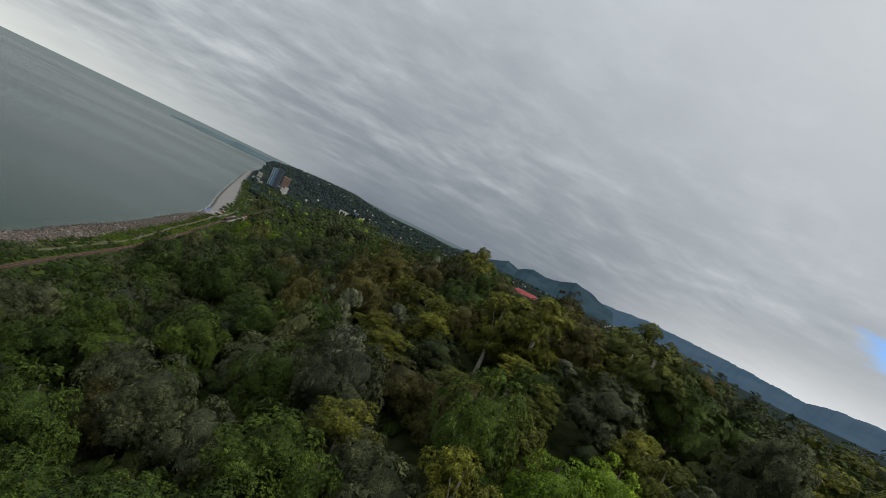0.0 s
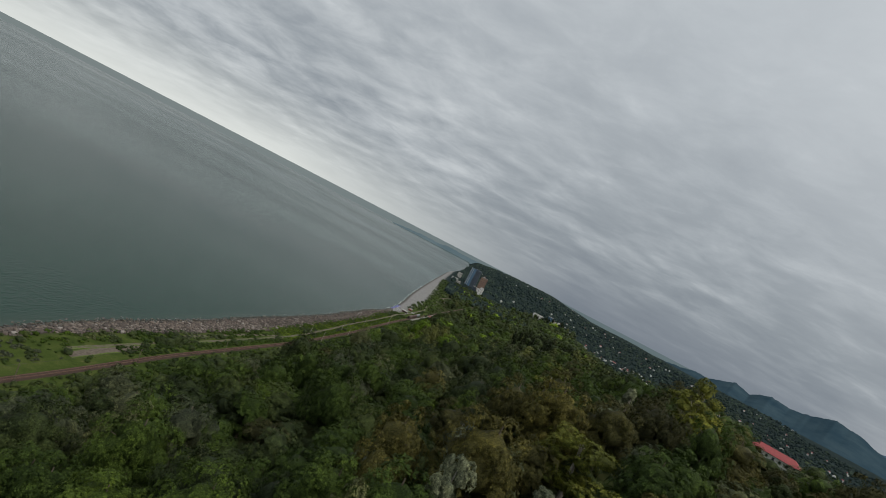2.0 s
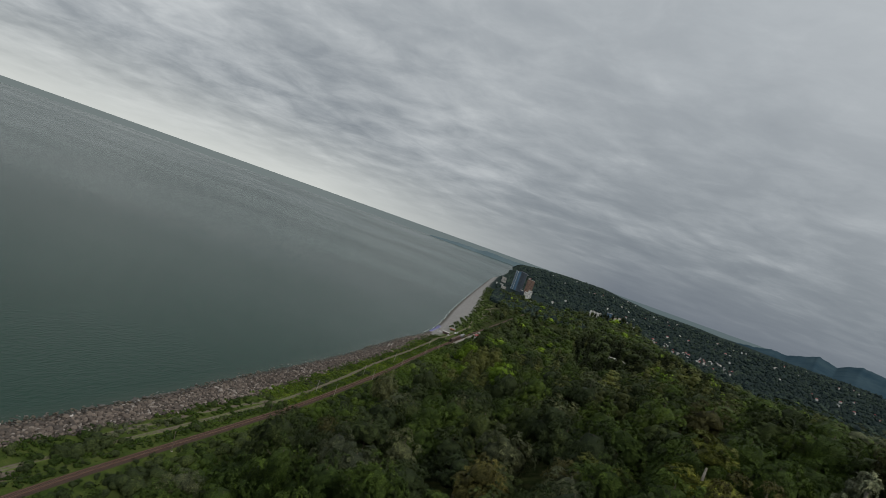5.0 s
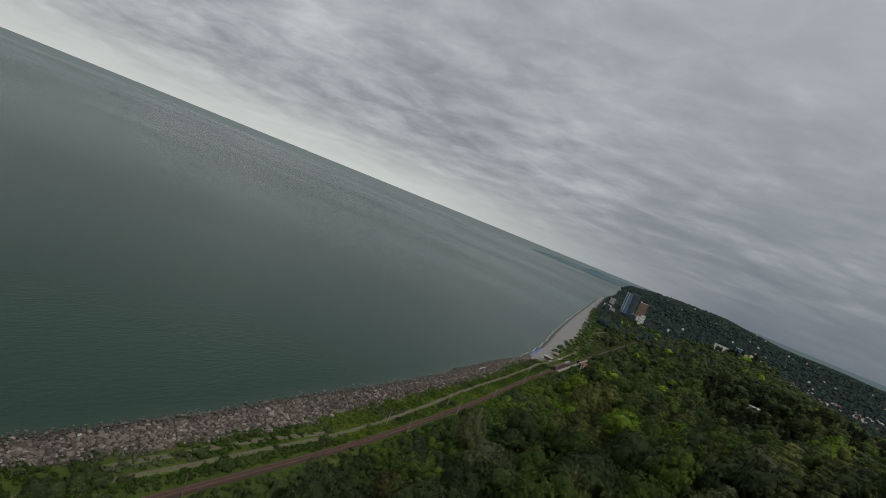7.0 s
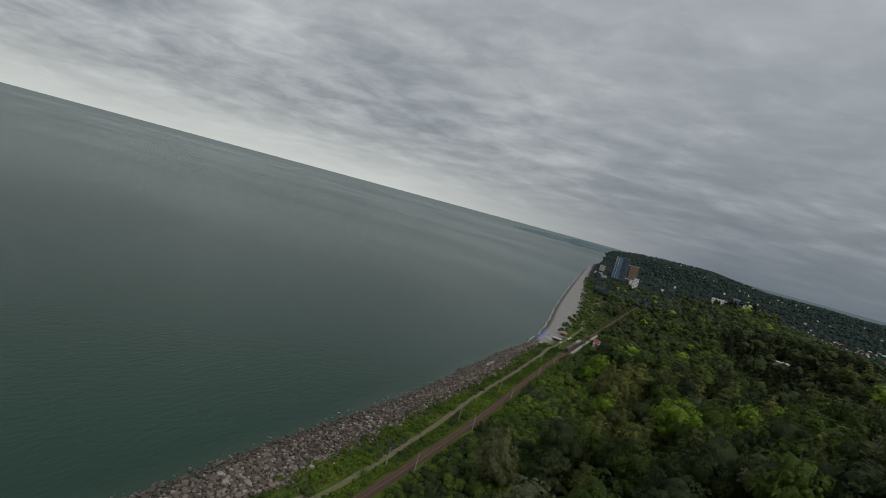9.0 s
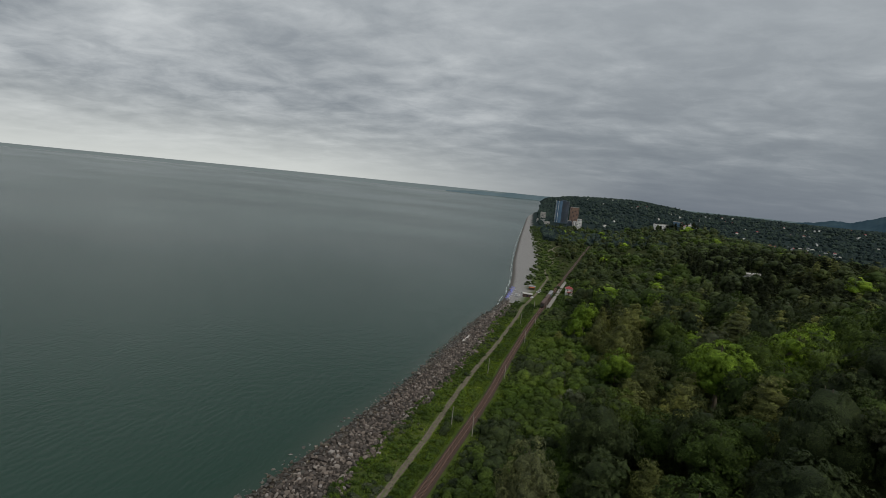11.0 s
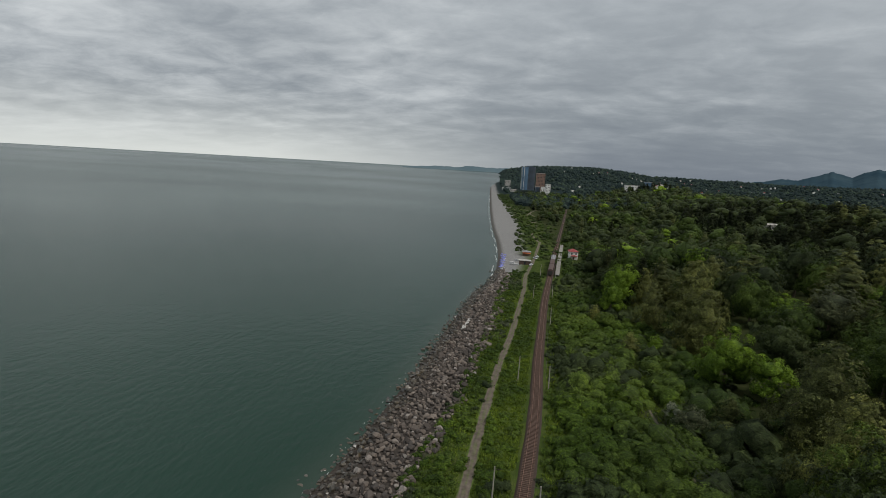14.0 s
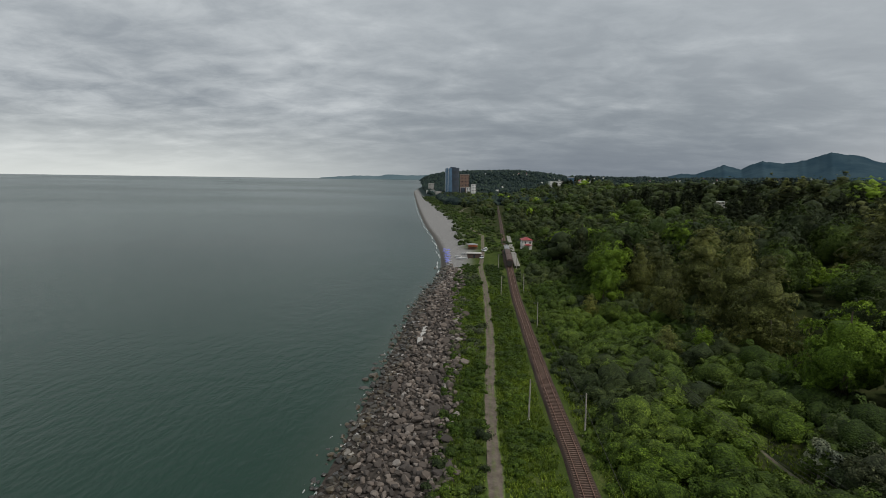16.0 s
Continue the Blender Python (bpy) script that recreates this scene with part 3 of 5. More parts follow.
yard = dirt_ribbon("earth_yard", line([(-130, 258), (-128, 285), (-124, 308)]), 266, 304, (-3.6, -2.6, -1.2, 0, 1.4, 2.4, 3.4), (-0.2, 0.09, 0.12, 0.12, 0.12, 0.09, -0.2), (1.0, 0.3, 0.0, 0.0, 0.0, 0.3, 1.0))
yard.data.attributes["weeds"].data.foreach_set("value", np.tile(np.array((1.0, 0.35, 0.0, 0.0, 0.0, 0.35, 1.0), np.float32), len(yard.data.vertices) // 7))
tagged(yard, "bare patch of pale trodden earth beside the railway", "yard", kind="structure")


# ---- trees ----
ICO = bmesh.new()
bmesh.ops.create_icosphere(ICO, subdivisions=1, radius=1)
ICO_V = np.array([v.co[:] for v in ICO.verts])
ICO_F = np.array([[v.index for v in f.verts] for f in ICO.faces])
ICO.free()
ICO2 = bmesh.new()
bmesh.ops.create_icosphere(ICO2, subdivisions=2, radius=1)
ICO2_V = np.array([v.co[:] for v in ICO2.verts])
ICO2_F = np.array([[v.index for v in f.verts] for f in ICO2.faces])
ICO2.free()


def unit(v):
    return v / np.maximum(np.linalg.norm(v, axis=-1, keepdims=True), 1e-6)


def sprays(rng, at, out, size, droop=0.25):
    """Folded leaf sprays at given places that face roughly outward; four corners and two triangles each."""
    n = len(at)
    normal = unit(out + np.array([0, 0, 0.3]) + rng.normal(0, 0.3, (n, 3)))
    side = unit(np.cross(normal, rng.normal(0, 1, (n, 3))))
    along = np.cross(normal, side)
    s = size * rng.uniform(0.6, 1.35, (n, 1))
    tip = at + along * s * 0.85 - np.array([0, 0, droop]) * s
    root = at - along * s * 0.55
    a = at + side * s * 0.48 + normal * s * 0.12
    b = at - side * s * 0.48 + normal * s * 0.12
    v = np.stack([root, a, tip, b], 1).reshape(-1, 3)
    i = np.arange(n)[:, None] * 4
    return v, np.concatenate([i + [0, 1, 2], i + [0, 2, 3]])


def crown_mesh(rng, clumps, masses, count, size, flat=1.0, droop=0.25, fine=False):
    """Domed clumps of leaf sprays (x, y, z, radius) over the dense inside masses of a crown."""
    clumps = np.array(clumps, float)
    area = clumps[:, 3] ** 2
    pick = rng.choice(len(clumps), count, p=area / area.sum())
    middle = np.mean(np.array(masses, float)[:, :3], 0) - np.array([0, 0, 1.0])
    away = unit(clumps[pick, :3] - middle)
    d = unit(rng.normal(0, 1, (count, 3)) + away * 0.8 + np.array([0, 0, 0.35]))
    at = clumps[pick, :3] + d * clumps[pick, 3:] * rng.uniform(0.72, 1.1, (count, 1)) * np.array([1, 1, flat])
    v, f = sprays(rng, at, unit(d + away * 0.4), size, droop)
    # leaves catch the light as the domes they lie on
    nr = [np.repeat(unit(d * 0.95 + away * 0.42 + np.array([0, 0, 0.1]) + rng.normal(0, 0.26, d.shape)), 4, 0)]
    cv, cf, n = [], [], len(v)
    bv, bf = (ICO2_V, ICO2_F) if fine else (ICO_V, ICO_F)
    for x, y, z, r in masses:
        w = bv * r * np.array([1, 1, flat]) * rng.uniform(0.7, 1.16, (len(bv), 1)) + (x, y, z)
        cf.append(bf + n)
        cv.append(w)
        nr.append(unit(bv + unit(w - middle) * 0.6))
        n += len(w)
    return np.concatenate([v, *cv]), np.concatenate([f, *cf]), np.concatenate(nr)


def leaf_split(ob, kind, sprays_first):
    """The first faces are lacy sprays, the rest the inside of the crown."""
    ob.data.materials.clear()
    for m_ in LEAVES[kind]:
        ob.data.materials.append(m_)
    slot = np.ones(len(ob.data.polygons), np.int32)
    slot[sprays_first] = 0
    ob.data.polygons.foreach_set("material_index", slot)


def clustered(rng, centres, reach, n, rr, flat=0.8):
    """Clumps over the upper outside of some larger masses, and those masses."""
    out = []
    for (x, y, z), R in zip(centres, reach):
        for k in range(n):
            a = 2.4 * k + rng.uniform(-0.5, 0.5)
            up = 1 - 1.4 * (k + 0.5) / n
            q = math.sqrt(max(0, 1 - up * up))
            s = R * rng.uniform(0.82, 1.08)
            out.append((x + q * math.cos(a) * s, y + q * math.sin(a) * s, z + up * s * flat, rr * rng.uniform(0.6, 1.35)))
    return out, [(x, y, z - 0.16 * R, R * 0.74) for (x, y, z), R in zip(centres, reach)]


def lobes_round(rng, h, w, n, rr):
    """A broad dome made of smaller domes."""
    k_ = max(5, n // 10)
    cs, reach = [(0, 0, h * 0.66)], [w * 0.66]
    for i in range(k_ - 1):
        a = 6.28 * i / (k_ - 1) + rng.uniform(-0.35, 0.35)
        q = w * rng.uniform(0.4, 0.56)
        cs.append((math.cos(a) * q, math.sin(a) * q, h * (rng.uniform(0.22, 0.4) if i % 2 else rng.uniform(0.4, 0.6))))
        reach.append(w * rng.uniform(0.42, 0.58))
    return clustered(rng, cs, reach, max(7, n // k_), rr)


def lobes_branchy(rng, h, w, n, rr):
    """Loose tufts at the ends of limbs."""
    k_ = max(5, n // 7)
    cs = []
    for i in range(k_):
        a, q = i * 2.4 + rng.uniform(-0.4, 0.4), w * rng.uniform(0.1, 0.72)
        cs.append((math.cos(a) * q, math.sin(a) * q, h * (0.24 + 0.64 * (i + 0.5) / k_ + rng.uniform(-0.05, 0.05))))
    return clustered(rng, cs, [w * rng.uniform(0.28, 0.42) for _ in cs], 7, rr, 1.0)


def lobes_tiered(rng, h, w, n, rr):
    """Flat tufts on level branches, tier above tier, round a dense middle."""
    out, masses, tiers = [], [], 8
    for t in range(tiers):
        f = t / (tiers - 1)
        z = h * (0.14 + 0.82 * f)
        reach = w * (1.0 - 0.7 * f**1.7)
        m_ = max(3, int(n / tiers * (1.4 - 0.8 * f)))
        for k in range(m_):
            a = 6.28 * k / m_ + rng.uniform(-0.4, 0.4) + t
            q = reach * rng.uniform(0.3, 1.0)
            out.append((math.cos(a) * q, math.sin(a) * q, z + rng.uniform(-0.8, 0.8) - 0.06 * q, rr * rng.uniform(0.7, 1.25) * (1.1 - 0.35 * f)))
        masses.append((rng.uniform(-0.8, 0.8), rng.uniform(-0.8, 0.8), z - 0.7, reach * 0.55))
    return out, masses


def lobes_narrow(rng, h, w, n, rr):
    out = []
    for i in range(n):
        k = (i + 0.5) / n
        a = i * 2.4
        q = w * (1 - k) ** 0.8 * rng.uniform(0.5, 0.9)
        out.append((math.cos(a) * q, math.sin(a) * q, h * (0.14 + 0.84 * k), rr * (1.15 - 0.75 * k)))
    return out, [(0, 0, h * (0.2 + 0.17 * i), w * (0.68 - 0.13 * i)) for i in range(5)]


# kind: (shape of crown, height, half width, lobes, lobe radius, flatness, leaf, bark, droop)
KINDS = {
    "broadleaf_tree": (lobes_round, 20, 8.0, 64, 1.95, 0.85, "broad", BARK, 0.25),
    "dark_tree": (lobes_round, 20, 8.2, 70, 1.85, 0.85, "dark", BARK, 0.35),
    "maple_tree": (lobes_round, 21, 7.4, 66, 1.7, 0.7, "maple", BARK, 0.5),
    "eucalyptus_tree": (lobes_branchy, 24, 7.2, 70, 1.55, 0.95, "olive", PALE, 0.5),
    "brown_tree": (lobes_round, 21, 7.6, 72, 1.65, 0.85, "brown", BARK, 0.3),
    "grey_tree": (lobes_round, 19, 8.0, 72, 1.75, 0.85, "grey", BARK, 0.3),
    "silver_tree": (lobes_branchy, 17, 4.4, 49, 0.95, 0.95, "silver", PALE, 0.5),
    "pine_tree": (lobes_tiered, 21, 8.2, 80, 1.95, 0.75, "pine", BARK, 0.1),
    "conifer_tree": (lobes_narrow, 20, 4.4, 26, 1.5, 0.9, "conifer", BARK, 0.7),
}
TREE_LABEL = {
    "broadleaf_tree": "rounded green broadleaf tree in dense woodland",
    "dark_tree": "dark green tree with a dense domed crown",
    "maple_tree": "bright yellow-green broadleaf tree with drooping layered foliage",
    "eucalyptus_tree": "tall olive-green tree with pale limbs and loose crown",
    "brown_tree": "brownish-green tree with a domed crown of small clumps",
    "grey_tree": "dull grey-green tree with a broad crown",
    "silver_tree": "slender silvery-grey tree among darker ones",
    "pine_tree": "tall grey-green pine with flat layered branches",
    "conifer_tree": "narrow dark conifer in a close stand",
}


def trunk_mesh(rng, h, w, lobes):
    bm = bmesh.new()
    r = 0.028 * h
    lean = Vector((rng.uniform(-0.4, 0.4), rng.uniform(-0.4, 0.4), h * 0.45))
    tube(bm, (0, 0, -1.2), lean, r, r * 0.65, 7)
    top = Vector((lean.x * 1.6, lean.y * 1.6, h * 0.82))
    tube(bm, lean, top, r * 0.65, r * 0.2, 6)
    for k in range(5):
        l = lobes[int(rng.integers(len(lobes)))]
        start = lean.lerp(top, rng.uniform(0, 0.6))
        tube(bm, start, (l[0] * 0.8, l[1] * 0.8, l[2] - 0.5), r * 0.33, r * 0.08, 5)
    return bm


def make_tree(kind, seed, count, size, detail=1.0):
    shape, h, w, n, rr, flat, leaf, bark, droop = KINDS[kind]
    rng = np.random.default_rng(seed)
    w_, h_ = w * rng.uniform(0.85, 1.15), h * rng.uniform(0.9, 1.1)
    clumps, masses = shape(rng, h_, w_, int(n * detail), rr / detail**0.45)
    v, f, nr = crown_mesh(rng, clumps, masses, count, size, flat, droop, True)
    t = tagged(thing(kind), TREE_LABEL[kind], "tree", "woodland trees")
    part("trunk", trunk_mesh(rng, h_, w_, clumps), bark, t)
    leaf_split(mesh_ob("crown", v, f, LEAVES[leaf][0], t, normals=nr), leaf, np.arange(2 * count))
    return t


def low_tree(kind, seed, count=46, most=7, size=2.3):
    """Vertices, faces and number of spray faces of a small far tree."""
    shape, h, w, n, rr, flat, leaf, bark, droop = KINDS[kind]
    rng = np.random.default_rng(seed)
    if shape is lobes_branchy:
        shape, w = lobes_round, w * 0.85
    clumps, masses = shape(rng, h, w, n, rr)
    while len(masses) > most:
        masses.pop(int(rng.integers(1, len(masses) - 1)))
    v, f, nr = crown_mesh(rng, clumps, [(x, y, z, r * 1.2) for x, y, z, r in masses], count, size, flat, droop)
    return v, f, 2 * count, nr


def free_of_trees(x, y):
    if (x + 72) ** 2 + (y - 836) ** 2 < 17**2:
        return True
    if 100 < x < 145 and 925 < y < 968:
        return True
    if (x - 200) ** 2 + (y - 391) ** 2 < 20**2 or (x - 186) ** 2 + (y - 362) ** 2 < 15**2:
        return True
    if abs(x - float(TRAIL(y))) < 5.5 and 462 < y < 622:
        return True
    if (x - 15) ** 2 / 26**2 + (y - 1010) ** 2 / 40**2 < 1:
        return True
    if (x - 28) ** 2 / 24**2 + (y - 1205) ** 2 / 66**2 < 1:
        return True
    if (x - 300) ** 2 / 90**2 + (y - 900) ** 2 / 30**2 < 1:
        return True
    return False


def wood_kind(x, y, rng):
    """Which tree grows where, as stands of the wood."""
    q = rng.uniform()
    stand = float(ripple_noise(np.array(x), np.array(y), 31.0, 1.0))
    if y < 115 and x > 15:
        names, odds = ("eucalyptus_tree", "broadleaf_tree", "grey_tree", "silver_tree", "brown_tree"), (0.42, 0.3, 0.12, 0.04, 0.12)
    elif y < 340 and x > 20:
        names, odds = ("brown_tree", "eucalyptus_tree", "grey_tree", "broadleaf_tree", "silver_tree", "dark_tree"), (0.36, 0.14, 0.12, 0.22, 0.03, 0.13)
    elif 330 <= y < 420:
        names, odds = ("dark_tree", "broadleaf_tree", "grey_tree", "brown_tree"), (0.5, 0.24, 0.14, 0.12)
    elif y < 420:
        names, odds = ("broadleaf_tree", "dark_tree", "grey_tree", "brown_tree"), (0.56, 0.06 if y < 160 else 0.26, 0.2, 0.08)
    elif y < 500:
        names, odds = ("dark_tree", "pine_tree", "broadleaf_tree", "grey_tree"), (0.45, 0.2, 0.22, 0.13)
    elif y < 700:
        if stand > 0.35:
            names, odds = ("maple_tree", "broadleaf_tree", "pine_tree"), (0.3, 0.5, 0.2)
        else:
            names, odds = ("pine_tree", "broadleaf_tree", "dark_tree", "maple_tree", "grey_tree"), (0.42, 0.3, 0.17, 0.06, 0.05)
    else:
        broad = float(ripple_noise(np.array(x), np.array(y), 83.0, 4.0))
        if x > 55 and y < 1150 and broad < 0.45:
            names, odds = ("conifer_tree", "dark_tree", "pine_tree"), (0.66, 0.26, 0.08)
        elif stand > 0.3:
            names, odds = ("broadleaf_tree", "maple_tree", "dark_tree"), (0.55, 0.12, 0.33)
        else:
            names, odds = ("dark_tree", "pine_tree", "conifer_tree", "broadleaf_tree"), (0.6, 0.14, 0.14, 0.12)
    total, run = sum(odds), 0.0
    for n_, o in zip(names, odds):
        run += o / total
        if q < run:
            return n_ if n_ in KINDS else "eucalyptus_tree"
    return names[0]


# templates: full trees near the flight, lighter ones further off, and the joined far wood
FULL = {k: [make_tree(k, 11 * i + len(k), 4600, 0.62) for i in range(3 if k in ("broadleaf_tree", "pine_tree", "eucalyptus_tree", "dark_tree", "brown_tree") else 2)] for k in KINDS if k != "conifer_tree"}
HALF = {k: [make_tree(k, 7 * i + 3 + len(k), 900, 1.2, 0.8) for i in range(3)] for k in KINDS}
LOW = {k: [low_tree(k, 5 * i + 1, 130, 7, 1.7) for i in range(3)] for k in KINDS}
LOWEST = {k: [low_tree(k, 5 * i + 2, 50, 5, 2.3) for i in range(3)] for k in KINDS}
EXTENT = {}
for bank_ in (FULL, HALF):
    for trees_ in bank_.values():
        for t in trees_:
            c_ = np.array([v.co[:] for ob in t.children if ob.name.startswith("crown") for v in ob.data.vertices])
            EXTENT[t.name] = (float(np.percentile(np.hypot(c_[:, 0], c_[:, 1]), 96)), float(np.percentile(c_[:, 2], 99.5)))
used = set()


def plant(bank, kind, x, y, height, radius, turn):
    """A tree of a given height and crown radius, rooted in the ground."""
    options = bank[kind]
    src = options[int(RNG.integers(len(options)))]
    w_, h_ = EXTENT[src.name]
    if src.name in used:
        t = copy_thing(src, Matrix())
        EXTENT[t.name] = (w_, h_)
    else:
        used.add(src.name)
        t = src
    t.matrix_basis = Matrix.Translation((x, y, float(ground(x, y)) - 0.15)) @ Matrix.Rotation(turn, 4, "Z") @ Matrix.Diagonal((radius / w_, radius / w_, height / h_, 1))
    return t


LANDMARK = [  # kind, x, y, height of the top over the sea, crown radius
    ("grey_tree", 20, 159, 80.5, 7.2), ("grey_tree", 13, 143, 71.5, 11.0), ("broadleaf_tree", -39, 189, 53.5, 12.5), ("broadleaf_tree", -10, 192, 54.5, 9.1),
    ("brown_tree", 18, 195, 84.5, 9.8), ("brown_tree", 38, 193, 93.5, 11.7), ("eucalyptus_tree", 46, 153, 83.5, 11.1), ("grey_tree", 65, 190, 87.5, 8.5),
    ("brown_tree", 57, 243, 100.5, 11.7), ("brown_tree", 44, 252, 94.5, 10.4), ("brown_tree", 91, 258, 110.5, 11.0), ("brown_tree", 76, 250, 103.5, 10.4), ("brown_tree", 62, 284, 99.5, 11.7),
    ("eucalyptus_tree", 146, 375, 122.5, 11.0), ("brown_tree", 128, 352, 115.5, 13.0), ("broadleaf_tree", -14, 263, 61.5, 13.0), ("dark_tree", 40, 354, 80.5, 11.0), ("broadleaf_tree", 6, 308, 57.5, 13.0),
    ("dark_tree", 124, 455, 85.5, 13.0), ("dark_tree", -67, 360, 34.5, 9.1), ("dark_tree", -64, 347, 42.5, 10.4), ("grey_tree", -43, 353, 42.5, 9.1), ("broadleaf_tree", -39, 226, 37.5, 10.4), ("dark_tree", -75, 272, 22.5, 9.1),
    ("silver_tree", 112, 162, 95.5, 5.0), ("brown_tree", 167, 268, 121.5, 13.0), ("eucalyptus_tree", 178, 205, 122.5, 13.0), ("brown_tree", 150, 210, 113.5, 11.7), ("eucalyptus_tree", 130, 185, 109.5, 11.7),
    ("broadleaf_tree", -26, 165, 51.5, 10.4), ("dark_tree", -52, 150, 39.5, 11.7), ("broadleaf_tree", -4, 128, 59.5, 9.1), ("eucalyptus_tree", 62, 128, 85.5, 10.4), ("eucalyptus_tree", 84, 140, 93.5, 11.1), ("brown_tree", 98, 205, 102.5, 11.7),
    ("dark_tree", 20, 225, 73.5, 10.4), ("broadleaf_tree", 12, 262, 69.5, 11.7), ("dark_tree", 32, 300, 79.5, 13.0), ("broadleaf_tree", -30, 300, 45.5, 10.4), ("dark_tree", -12, 335, 49.5, 11.7), ("broadleaf_tree", 62, 330, 93.5, 11.7),
    ("broadleaf_tree", 12, 441, 54.5, 13.0), ("dark_tree", -37, 434, 35.5, 10.4), ("broadleaf_tree", -28, 456, 38.5, 11.7), ("dark_tree", -8, 461, 47.5, 11.7), ("dark_tree", 4, 485, 59, 13.0),
    ("broadleaf_tree", 44, 557, 62, 11.7), ("broadleaf_tree", 70, 591, 64, 11.7), ("maple_tree", 110, 643, 75, 13.0), ("grey_tree", -64, 471, 32.5, 8.5), 
    ("pine_tree", -22, 670, 34, 11.1), 
    ("maple_tree", -46, 778, 22, 11.7), ("maple_tree", -38, 752, 22, 10.4), ("maple_tree", -30, 766, 23, 10.4), ("broadleaf_tree", 27, 762, 32, 13.0), 
    ("broadleaf_tree", -3, 655, 32, 9.1), ("pine_tree", -5, 700, 32, 11.7), ("pine_tree", 18, 712, 33, 11.7),
    ("silver_tree", -55, 562, 13, 2.6), ("pine_tree", -57, 612, 15, 4.5), ("broadleaf_tree", -62, 640, 14, 4.5),
    ("pine_tree", -64, 655, 13, 4.0), ("broadleaf_tree", -68, 560, 10, 3.0), ("pine_tree", -66, 600, 11, 3.0), ("dark_tree", -60, 512, 15, 4.0), ("broadleaf_tree", -70, 530, 11, 3.0),
    ("eucalyptus_tree", 44, 70, 89, 7), ("maple_tree", 59, 70, 93, 8), ("maple_tree", 73, 74, 95, 8), ("eucalyptus_tree", 62, 88, 92, 7), ("eucalyptus_tree", 84, 76, 98, 7.5), ("broadleaf_tree", 24, 76, 79, 7), ("grey_tree", 33, 86, 80, 6), ("broadleaf_tree", 2, 80, 66, 8), ("broadleaf_tree", -14, 86, 58, 8.5), ("grey_tree", 6, 104, 68, 9), ("brown_tree", 52, 108, 86, 7), ("eucalyptus_tree", 74, 106, 95, 8), ("eucalyptus_tree", 90, 88, 97.5, 7.8),
    ("maple_tree", -36, 583.5, 29, 8.6), ("maple_tree", -28, 575.5, 23.6, 6.4), ("pine_tree", -34, 612, 33, 9), ("pine_tree", -30, 632, 37.5, 11), ("pine_tree", -28, 550, 36.5, 10.6), ("pine_tree", -36, 525, 34.8, 9.4),
    ("broadleaf_tree", -49, 696, 27, 9), ("maple_tree", -55.5, 671, 21.6, 6), ("maple_tree", -50, 684, 27, 8), ("pine_tree", -39, 682, 26, 7), ("maple_tree", 11, 664, 24, 7), ("maple_tree", 10, 645, 25.5, 9), ("grey_tree", -51.5, 556, 15.5, 4.2),
    ("pine_tree", -46, 551, 15.2, 4.0), ("maple_tree", -49, 611, 15.5, 2.8), ("pine_tree", 17, 616, 33.5, 9), ("broadleaf_tree", 39, 688, 38, 11), ("pine_tree", -14, 542, 36, 9.5), ("dark_tree", -16, 598, 29, 8.5), ("broadleaf_tree", -4, 620, 30, 9),
    ("broadleaf_tree", 4, 584, 36, 10), ("pine_tree", -43, 648, 27, 7), ("pine_tree", -42, 561, 17, 4.2), ("pine_tree", -21, 519, 38, 9.5),
]
far_parts = {k: ([], [], [0], [], []) for k in KINDS}
n_full = n_half = n_low = 0
for kind, px, py, top, radius in LANDMARK:
    plant(FULL, kind, px, py, max(5.0, top - float(ground(px, py))), radius, RNG.uniform(0, 6.28))
y = -30.0
